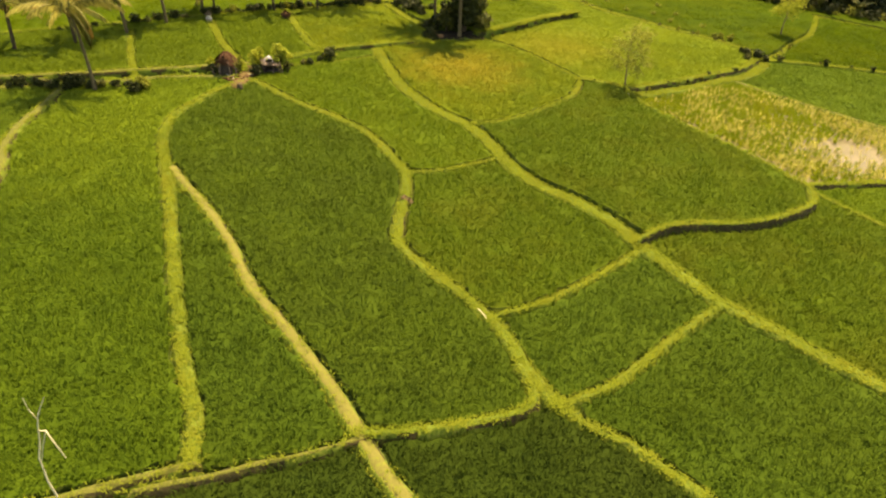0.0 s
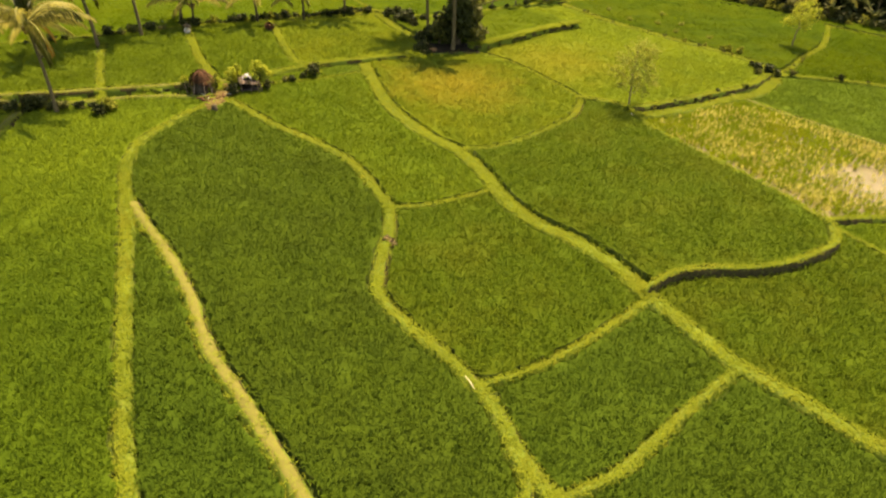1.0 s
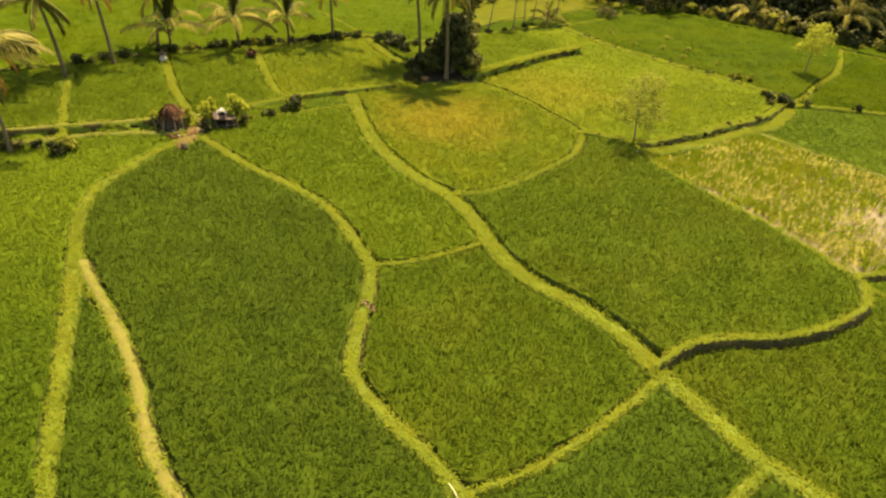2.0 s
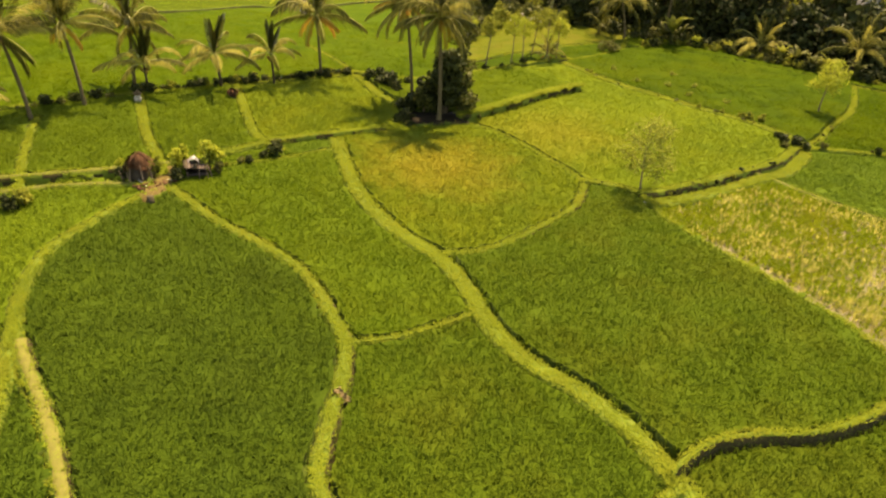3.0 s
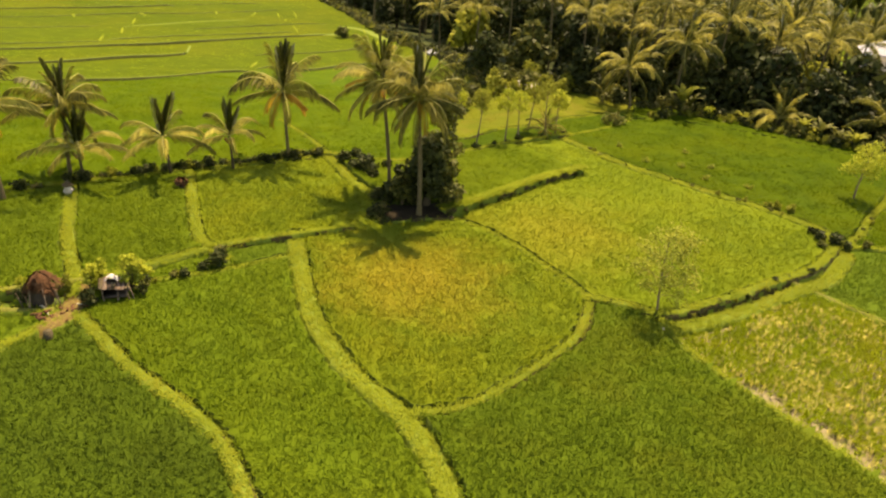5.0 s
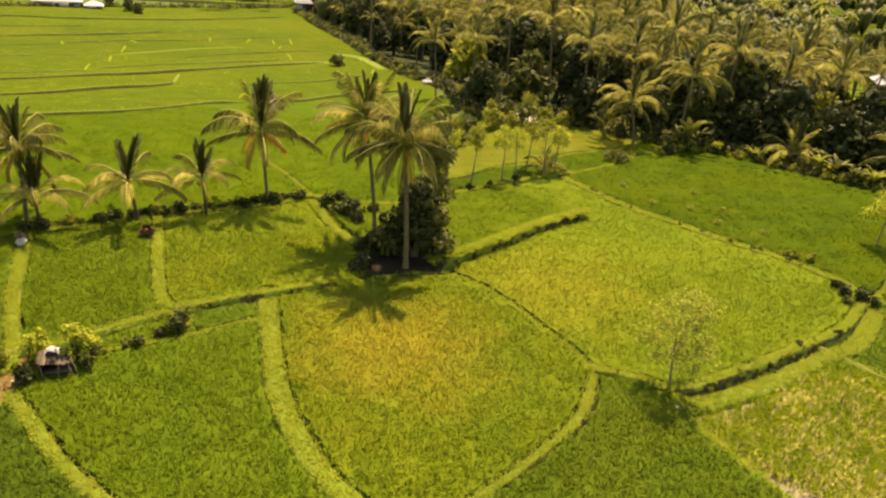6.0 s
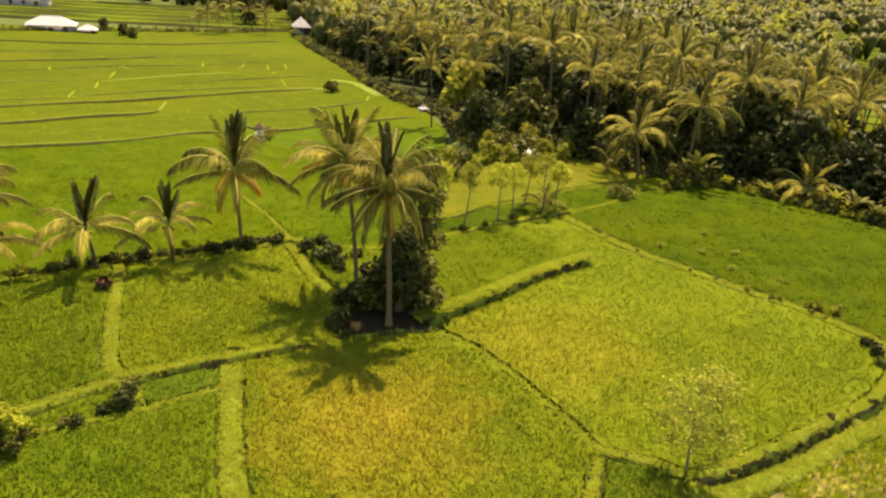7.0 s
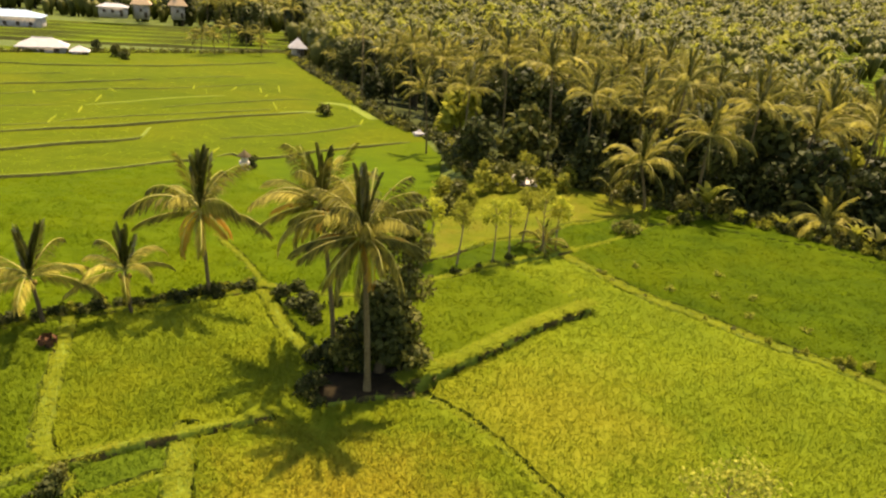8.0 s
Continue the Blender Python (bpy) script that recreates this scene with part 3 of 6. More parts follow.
def lattice(q, cell, seed):
    """Smooth random values from 0 to 1 over the plane, with lumps of that size."""
    g = np.random.default_rng(seed).random((64, 64))
    u = np.asarray(q, float)[:, :2] / cell
    i = np.floor(u).astype(int)
    w = u - i
    w = w * w * (3 - 2 * w)
    a, b = i[:, 0] % 64, i[:, 1] % 64
    c, d = (a + 1) % 64, (b + 1) % 64
    return (g[a, b] * (1 - w[:, 0]) + g[c, b] * w[:, 0]) * (1 - w[:, 1]) + (g[a, d] * (1 - w[:, 0]) + g[c, d] * w[:, 0]) * w[:, 1]


def in_sight(a):
    """The stretch of land within the camera's view along its flight."""
    return (np.abs(a[:, 0] + 0.6) < 0.53 * a[:, 1] + 8.5) & (a[:, 1] > 11.5)


spots = np.concatenate(grass_spots)
spots = spots[in_sight(spots)]
v, f = blades(settle(spots), 4, 0.19, 0.036, 0.7, 11, 0.1)
v2, f2 = blades(settle(np.concatenate(tall_spots)), 3, 0.34, 0.06, 0.9, 12, 0.1)
v, f = join([(v, f), (v2, f2)])
tagged(new("bund_grass", mesh_of("bund_grass", v, f, [GRASS])), "short bright yellow-green grass on the bunds", "grass", kind="stuff")

# ------------------------------------------------------------ rice fields: a place inside, kind, level, height of the rice
FIELDS = [
    (-22, 30, "wide", 0, 0.58), (-9.5, 23.5, "fresh", 0, 0.55), (-6, 34, "dark", 0.05, 0.58), (3, 34, "olive", 0.05, 0.55), (7, 25.5, "fresh", 0, 0.52), (13, 21, "fresh", 0, 0.55),
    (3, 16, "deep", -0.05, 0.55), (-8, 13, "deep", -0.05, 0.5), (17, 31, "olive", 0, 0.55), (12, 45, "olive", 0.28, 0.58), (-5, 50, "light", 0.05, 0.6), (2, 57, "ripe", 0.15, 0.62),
    (15, 68, "pale", 0.30, 0.5), (6, 79, "soft", 0.50, 0.5), (-28, 57, "mild", 0.25, 0.55), (-17, 63, "mild", 0.25, 0.6), (-9, 68, "patchy", 0.25, 0.62), (26, 66.5, "mid", 0.05, 0.45),
    (25, 88, "green", 0.25, 0.6), (36, 74, "green", 0.1, 0.55), (-33, 35, "mid", 0.0, 0.55), (-23.6, 58.5, "mild", 0.25, 0.55), (-9.2, 61.3, "mid", 0.1, 0.5), (28, 38, "light", 0, 0.4), (34, 36, "light", 0, 0.5),
    (-30, 53, "light", 0.1, 0.5), (-25, 80, "lush", 0.1, 0.55), (-4, 90, "lush", 0.1, 0.55), (8, 96.5, "bank", 0.25, 0.3), (8, 90.8, "green", 0.15, 0.45), (27, 100.2, "green", 0.25, 0.55), (-1, 75, "mild", 0.3, 0.4), (40, 60, "mid", 0.0, 0.5),
]
FIELD_LABEL = {"soft": "even mid-green rice in a raised paddy", "bank": "short bright grass on a bank before the forest", "dark": "deep green young rice standing close in a paddy", "olive": "olive green rice with yellowing patches in a paddy", "mid": "fresh green rice in a bunded paddy", "mild": "fresh green rice in a bunded paddy", "fresh": "fresh green rice in a bunded paddy", "wide": "green rice in a broad paddy, lighter towards one end", "deep": "deep green young rice standing close in a paddy",
               "light": "light yellow-green rice in a bunded paddy", "pale": "pale yellow-green rice in a raised paddy", "patchy": "light green rice with yellowing patch in a paddy", "ripe": "ripening golden-yellow rice in a paddy", "lush": "even bright green rice in a long paddy", "green": "even bright green rice in a long paddy"}
FREE, ROOM = GAP > 0.34, GAP > -0.14
for i in range(NX):
    for j in range(int((88 - Y0) / CELL), NY):
        # no paddies under the trees
        if FREE[i, j] and gx[i] > 8 and (i + j) % 3 == 0 and forest_depth(gx[i], gy[j]) > 0.8:
            FREE[max(i - 1, 0):i + 2, max(j - 1, 0):j + 2] = ROOM[max(i - 1, 0):i + 2, max(j - 1, 0):j + 2] = False
SLOPE = np.stack(np.gradient(GAP, CELL), -1)
# the terraces beyond this line are another crop
CROP_LINE = np.array([(-130, 20), (-60, 81), (-48, 91), (-38.7, 99.7), (-34.9, 104.1), (-31.7, 110.1), (-29.2, 114.2), (-24.9, 120.5), (-19.4, 121.8), (-12.4, 132.4), (-5.4, 141.6), (4, 153)], float)
beyond = gy[None, :] > np.interp(gx, CROP_LINE[:, 0], CROP_LINE[:, 1])[:, None]
FREE, ROOM = FREE & ~beyond, ROOM & ~beyond
LAB = np.zeros((NX, NY), np.int32)


def flood(i, j, k):
    if not FREE[i, j] or LAB[i, j]:
        return 0
    q, n = deque([(i, j)]), 0
    LAB[i, j] = k
    while q:
        a, b = q.popleft()
        n += 1
        for c, d in ((a + 1, b), (a - 1, b), (a, b + 1), (a, b - 1)):
            if 0 <= c < NX and 0 <= d < NY and FREE[c, d] and not LAB[c, d]:
                LAB[c, d] = k
                q.append((c, d))
    return n


def cell_of(x, y):
    return np.clip(((x - X0) / CELL).astype(int), 0, NX - 1), np.clip(((y - Y0) / CELL).astype(int), 0, NY - 1)


def rice_spots(k, spacing, y_low, y_high, turn, seed):
    """Planted rows inside field k, with some unevenness."""
    r = np.random.default_rng(seed)
    ii, jj = np.nonzero(LAB == k)
    lo, hi = np.array([gx[ii.min()], gy[jj.min()]]), np.array([gx[ii.max()], gy[jj.max()]])
    mid, rad = (lo + hi) / 2, np.linalg.norm(hi - lo) / 2
    a = np.arange(-rad, rad, spacing)
    u, w = [g.ravel() for g in np.meshgrid(a, a)]
    ca, sa = math.cos(turn), math.sin(turn)
    q = np.column_stack([mid[0] + ca * u - sa * w, mid[1] + sa * u + ca * w]) + r.normal(0, spacing * 0.24, (len(u), 2))
    q = q[(q[:, 1] >= max(y_low, Y0)) & (q[:, 1] < min(y_high, Y1)) & (q[:, 0] > X0) & (q[:, 0] < X1)]
    i, j = cell_of(q[:, 0], q[:, 1])
    q = q[(LAB[i, j] == k) & (GAP[i, j] > 0.13 + 0.14 * r.random(len(q)))]
    return q


K = 90
for n, (sx, sy) in enumerate([(21.0, 54.0)] + [f[:2] for f in FIELDS]):
    i, j = cell_of(np.array(sx), np.array(sy))
    flood(int(i), int(j), n or K)
for _ in range(6):
    for axis, by in ((0, 1), (0, -1), (1, 1), (1, -1)):
        near = np.roll(LAB, by, axis)
        near[(0 if by > 0 else -1, slice(None)) if axis == 0 else (slice(None), 0 if by > 0 else -1)] = 0
        LAB = np.where((LAB == 0) & ROOM, near, LAB)

for n, (sx, sy, kind, level, tall) in enumerate(FIELDS):
    k = n + 1
    if not (LAB == k).any():
        continue
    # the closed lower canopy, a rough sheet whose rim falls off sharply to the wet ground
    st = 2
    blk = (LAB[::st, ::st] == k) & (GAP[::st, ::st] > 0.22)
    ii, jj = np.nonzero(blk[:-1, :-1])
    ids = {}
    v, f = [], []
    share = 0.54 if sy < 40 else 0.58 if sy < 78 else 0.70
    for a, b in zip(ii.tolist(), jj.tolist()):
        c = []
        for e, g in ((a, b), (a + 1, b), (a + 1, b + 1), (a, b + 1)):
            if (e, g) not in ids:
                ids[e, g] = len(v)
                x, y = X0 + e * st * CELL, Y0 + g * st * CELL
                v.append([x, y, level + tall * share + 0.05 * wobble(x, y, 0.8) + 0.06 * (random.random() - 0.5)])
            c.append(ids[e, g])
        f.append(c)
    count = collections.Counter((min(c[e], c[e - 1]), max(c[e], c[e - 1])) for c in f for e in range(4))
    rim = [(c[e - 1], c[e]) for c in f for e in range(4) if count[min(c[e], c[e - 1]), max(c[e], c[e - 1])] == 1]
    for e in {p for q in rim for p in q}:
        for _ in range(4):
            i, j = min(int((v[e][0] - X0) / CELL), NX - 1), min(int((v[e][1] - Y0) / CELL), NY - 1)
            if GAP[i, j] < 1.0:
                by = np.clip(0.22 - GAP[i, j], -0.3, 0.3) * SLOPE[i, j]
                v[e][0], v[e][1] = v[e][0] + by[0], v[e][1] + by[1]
    # dark skirt below the rim, coloured as the rice wall's shaded side
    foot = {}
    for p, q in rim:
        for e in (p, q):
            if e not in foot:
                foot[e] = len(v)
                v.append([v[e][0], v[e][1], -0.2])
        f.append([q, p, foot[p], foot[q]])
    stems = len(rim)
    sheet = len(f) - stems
    pieces = [(v, f)]
    for y_low, y_high, spacing, per, width, lean in ((-20, 42, 0.24, 8, 0.044, 0.34), (42, 55, 0.25, 8, 0.046, 0.34), (55, 72, 0.26, 8, 0.046, 0.34), (72, 86, 0.30, 6, 0.060, 0.42), (86, 112, 0.42, 5, 0.09, 0.6)):
        turn = 0.5 + 0.3 * (n % 4)
        q = rice_spots(k, spacing, y_low, y_high, turn, 100 + n)
        q = q[in_sight(q)] if len(q) else q
        # coarser clumps outside the camera's view
        w = rice_spots(k, 0.62, y_low, y_high, turn, 150 + n)
        w = w[~in_sight(w)] if len(w) else w
        if len(w):
            pieces.append(blades(np.column_stack([w, np.full(len(w), level)]), 5, tall, 0.30, 0.6, 400 + n, 0.3))
        if len(q):
            s = np.column_stack([q, np.full(len(q), level)])
            lump = lattice(q, 0.75, 300 + n)
            s, lump = s[lattice(q, 0.42, 330 + n) > 0.10], lump[lattice(q, 0.42, 330 + n) > 0.10]
            pieces.append(blades(s, per, tall * (0.90 + 0.20 * lump), width, lean, 200 + n, 0.55 * spacing))
    v, f = join(pieces)
    name = "grass_bank" if kind == "bank" else "rice_field"
    tagged(new(name, mesh_of(name, settle(v), f, [RICE[kind], SHADED_STEMS], [int(sheet <= i < sheet + stems) for i in range(len(f))])), FIELD_LABEL[kind], name.replace("_", " "), kind="stuff")

# the half-flooded paddy: wet pale mud, rice in thin rows
ii, jj = np.nonzero(LAB[::2, ::2] == K)
ids, v, f = {}, [], []
for a, b in zip(ii.tolist(), jj.tolist()):
    c = []
    for e, g in ((a, b), (a + 1, b), (a + 1, b + 1), (a, b + 1)):
        if (e, g) not in ids:
            ids[e, g] = len(v)
            x, y = X0 + e * 0.4, Y0 + g * 0.4
            v.append((x, y, 0.05 + 0.02 * wobble(x, y, 0.7)))
        c.append(ids[e, g])
    f.append(c)
tagged(new("wet_mud", mesh_of("wet_mud", v, f, [MUD], None, True)), "pale wet silt of a half-flooded paddy", "mud", kind="stuff")
q = rice_spots(K, 0.22, 30, 80, 0.62, 991)
q = q[in_sight(q)]
# bare silt in a hollow and along the near bund; straw-dry tufts round the bare places
near = np.exp(-((q[:, 0] - 28.5) / 3.4) ** 2 - ((q[:, 1] - 49.0) / 2.6) ** 2)
rim = np.clip(1.6 - GAP[cell_of(q[:, 0], q[:, 1])], 0, 1) * (q[:, 0] - 22.4 < -0.56 * (q[:, 1] - 46.5)) * (q[:, 1] < 53.0)
soft = np.array([wobble(x, y, 0.3) for x, y in q])
keep = rng.random(len(q)) < np.clip(1.02 - 1.25 * near - 0.85 * rim + 0.5 * soft, 0.05, 1.0)
dry = rng.random(len(q)) < np.clip(0.02 + 0.034 * (0.6 * (q[:, 0] - 13.6) - 0.5 * (q[:, 1] - 58)) + 0.7 * near + 0.3 * rim + 0.55 * soft, 0.02, 0.62)
for pick, kind, per, tall, label in ((keep & ~dry, "sparse", 12, 0.40, "thin olive-green rice in rows on wet mud"), (keep & dry, "straw", 6, 0.60, "pale straw-dry rice tufts in rows on wet mud")):
    v, f = blades(np.column_stack([q[pick], np.full(pick.sum(), 0.05)]), per, tall, 0.05 if kind == "sparse" else 0.036, 0.4 if kind == "sparse" else 0.12, 992, 0.06)
    tagged(new("rice_field", mesh_of("rice_field", v, f, [RICE[kind]])), label, "rice field", kind="stuff")

# ------------------------------------------------------------ far terraces, strip behind strip
STEPS = [((-16.0, 80.5), (-1.0, 88.0)), ((-18.0, 109.0), (0.6, 112.0)), ((-21.0, 122.5), (-0.2, 131.1)), ((-24.9, 137.6), (-4.8, 150.0)), ((-31.7, 160.8), (-13.0, 170.3)), 
         ((-36.1, 177.4), (-20.2, 185.4)), ((-42.9, 201.8), (-29.4, 208.3)), ((-51.0, 228.5), (-41.6, 234.5)), ((-56.5, 249.3), (-50.9, 253.5)), ((-62.1, 268.9), (-56.8, 273.1))]


def step_point(n, s):
    """A place on terrace edge n; s = 0 at the forest, 1 far to the west."""
    (ax, ay), (bx, by) = STEPS[n]
    dx, dy = bx - ax, by - ay
    l = math.hypot(dx, dy)
    run = -165 * s
    x, y = bx + dx / l * run, by + dy / l * run
    y += 3.2 * wobble(x, n * 9.1, 0.035) * min(1, 6 * s)
    return x, min(y, float(np.interp(x, CROP_LINE[:, 0], CROP_LINE[:, 1])) - 1.5) if n == 1 and x < -22 else y


# long earth edges across the strips (s: high and bare, w: low, b: grown over, l: a pale grass strip)
EDGES = [
    ("s", [(-60, 81), (-48, 91), (-38.7, 99.7), (-36.7, 101.5), (-34.9, 104.1), (-31.7, 110.1), (-29.2, 114.2), (-25.4, 117.6)]),
    ("s", [(-26.2, 119.9), (-24.9, 122.1), (-22.3, 120.3), (-19.4, 121.8), (-16.5, 127.2), (-12.4, 132.4), (-5.4, 141.6)]),
    ("s", [(-62, 94), (-54, 104), (-47.2, 112.7), (-43.9, 117.9), (-39.9, 123.2), (-38.3, 126.4), (-39.3, 130.6), (-40.8, 134.9)]),
    ("s", [(-72, 101), (-62, 113), (-53.8, 122.8), (-49.7, 127.9), (-44.8, 133.0), (-41.5, 137.8), (-37.0, 145.3), (-28.1, 156.8), (-23.5, 161.8)]),
    ("w", [(-66, 117), (-56.6, 127.1), (-54.4, 129.6), (-52.7, 131.8)]),
    ("w", [(-52.9, 132.8), (-48.5, 140.4), (-43.0, 147.1), (-33.3, 158.3), (-31.2, 161.2)]),
    ("b", [(-57.3, 149.1), (-53.5, 156.3), (-47.9, 166.2), (-42.9, 172.6)]),
    ("w", [(-78, 128), (-65.9, 141.4), (-62.6, 144.5), (-60.8, 147.3)]),
    ("w", [(-47.4, 153.1), (-39.9, 163.7), (-32.6, 173.8), (-27.1, 177.8)]),
    ("w", [(-84, 140), (-73.2, 152.7), (-70.5, 157.5), (-63.9, 167.4), (-55.8, 175.0), (-51.4, 180.6), (-42.0, 194.8)]),
    ("s", [(-90, 151), (-79.8, 162.9), (-72.4, 171.5), (-67.5, 179.0), (-63.0, 186.4)]),
    ("w", [(-61.6, 188.8), (-55.4, 198.0), (-48.9, 205.1)]),
    ("w", [(-98, 166), (-88.4, 176.3), (-82.7, 181.8), (-79.0, 185.4)]),
    ("s", [(-108, 182), (-98.1, 191.2), (-88.3, 195.6), (-79.5, 203.2), (-69.9, 211.4), (-61.0, 225.3), (-51.9, 239.9)]),
    ("w", [(-29.6, 131.3), (-26.1, 134.8), (-19.3, 142.7), (-14.3, 153.0)]),
    ("l", [(-28.4, 158.0), (-22.8, 163.0)]),
    ("l", [(-24.9, 175.0), (-19.5, 172.0), (-13.5, 159.9)]),
]
HOOKS = [[(-54.3, 141.6), (-55.6, 144.6), (-57.0, 147.8)], [(-57.5, 152.6), (-58.9, 156.3), (-60.6, 160.9)], [(-63.2, 168.0), (-62.3, 167.8), (-60.9, 166.1)], [(-69.4, 155.8), (-71.6, 159.3)],
         [(-44.8, 180.7), (-44.7, 182.8), (-45.8, 187.2)], [(-53.0, 131.6), (-54.3, 134.8), (-55.3, 137.7)], [(-30.2, 161.1), (-33.1, 169.3)], [(-38.6, 180.5), (-41.3, 188.6)], [(-35.6, 182.8), (-38.9, 193.9)],
         [(-18.6, 167.2), (-20.2, 174.8)], [(-14.5, 152.9), (-15.0, 158.9)], [(-51.1, 177.7), (-52.8, 182.6)], [(-36.4, 175.6), (-36.9, 178.9)], [(-27.0, 120.2), (-27.3, 122.9), (-27.5, 125.2)]]
CLEAR = np.zeros((260, 360), bool)
for kind, pts in EDGES:
    p = spline(pts, 0.7)
    d = np.gradient(p, axis=0)
    d /= np.linalg.norm(d, axis=1)[:, None]
    side = np.stack([d[:, 1], -d[:, 0]], 1) * np.sign(d[:, :1] + 1e-6)
    rise, wide = {"s": (0.36, 0.55), "w": (0.20, 0.45), "b": (0.2, 0.5), "l": (0.12, 3.2)}[kind]
    v = []
    for i, (q, w) in enumerate(zip(p, side)):
        e = min(1.0, (i + 1) / 5, (len(p) - i) / 5) * (0.85 + 0.5 * wobble(q[0], q[1], 0.12))
        bend = 0.35 * wobble(q[0], q[1] + 50, 0.16)
        for u, z in ((0.55, -0.5), (0.45, -0.12), (0.16, 0.92 * rise * e), (-0.14, rise * e), (-0.34, 0.6 * rise * e), (-0.5, -0.5)):
            x, y = q + w * (u * wide + bend)
            v.append((x, y, float(valley(x, y)) + 0.45 + z + 0.04 * wobble(x * 3, y * 3, 0.4)))
        a, b = int((q[0] + 0.5 * w[0] + 120) / 0.5), int((q[1] + 0.5 * w[1] - 90) / 0.5)
        if 1 < a < 257 and 1 < b < 357:
            CLEAR[a - 1:a + 2, b - 1:b + 2] = True
    f = [(i * 6 + c, i * 6 + 6 + c, i * 6 + 7 + c, i * 6 + 1 + c) for i in range(len(p) - 1) for c in range(5)]
    face = 0 if kind in "bl" else 1
    tagged(new("bund", mesh_of("bund", v, f, [TURF, TERRACE_SHADED_SOIL], [face, face, 0, 0, 0] * (len(p) - 1), True)), "low bund along a rice terrace with a dark earth face" if face else "low grassy bund along a rice terrace", "bund", kind="structure")
for pts in HOOKS:
    p = spline(pts, 0.8)
    v, f = tube(np.column_stack([p, valley(p[:, 0], p[:, 1]) + 0.46]), 0.05 + 0.15 * np.sin(np.linspace(0.1, 3.0, len(p))), 6)
    tagged(new("bund", mesh_of("bund", v, f, [GRASS], None, True)), "short curved grassy bund between rice terraces", "bund", kind="structure")
for n in range(1, len(STEPS) - 1):
    m, w = 150, 8
    v, f = [], []
    for a in range(m + 1):
        s = a / m
        p, q = step_point(n, s), step_point(n + 1, s)
        for b in range(w + 1):
            g = b / w
            x, y = p[0] + (q[0] - p[0]) * g, p[1] + (q[1] - p[1]) * g
            v.append((x, y, float(valley(x, y)) + 0.45 + 0.06 * wobble(x, y, 0.3) * (0 < b < w)))
    k = w + 1
    f = [(a * k + b, (a + 1) * k + b, (a + 1) * k + b + 1, a * k + b + 1) for a in range(m) for b in range(w)]
    per = int(165 * abs(STEPS[n + 1][0][1] - STEPS[n][0][1]) * (1.2 if n < 4 else 0.45))
    r = np.random.default_rng(500 + n)
    g1, g2 = r.random(per), r.uniform(0.0, 1.0, per)
    ends = np.array([[*step_point(n, a), *step_point(n + 1, a)] for a in np.linspace(0, 1, 200)])
    e = np.array([np.interp(g1, np.linspace(0, 1, 200), ends[:, c]) for c in range(4)]).T
    q = np.column_stack([e[:, 0] + (e[:, 2] - e[:, 0]) * g2, e[:, 1] + (e[:, 3] - e[:, 1]) * g2])
    q = q[in_sight(q)]
    a, b = np.clip(((q[:, 0] + 120) / 0.5).astype(int), 0, 259), np.clip(((q[:, 1] - 90) / 0.5).astype(int), 0, 359)
    q = q[~CLEAR[a, b]]
    bv, bf = blades(np.column_stack([q, valley(q[:, 0], q[:, 1])]), 6, 0.56, 0.06 + 0.008 * n, 0.7, 520 + n, 0.5)
    bc, fc = bv.reshape(-1, 4, 3)[:, 0], np.array(v)[np.array(f)].mean(1)
    bi, fi = [c[:, 1] > np.interp(c[:, 0], CROP_LINE[:, 0], CROP_LINE[:, 1]) for c in (bc, fc)]
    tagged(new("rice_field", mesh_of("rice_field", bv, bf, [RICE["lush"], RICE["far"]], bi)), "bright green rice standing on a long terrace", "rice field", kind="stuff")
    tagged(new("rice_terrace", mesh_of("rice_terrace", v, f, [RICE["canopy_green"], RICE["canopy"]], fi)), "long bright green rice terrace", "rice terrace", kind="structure")

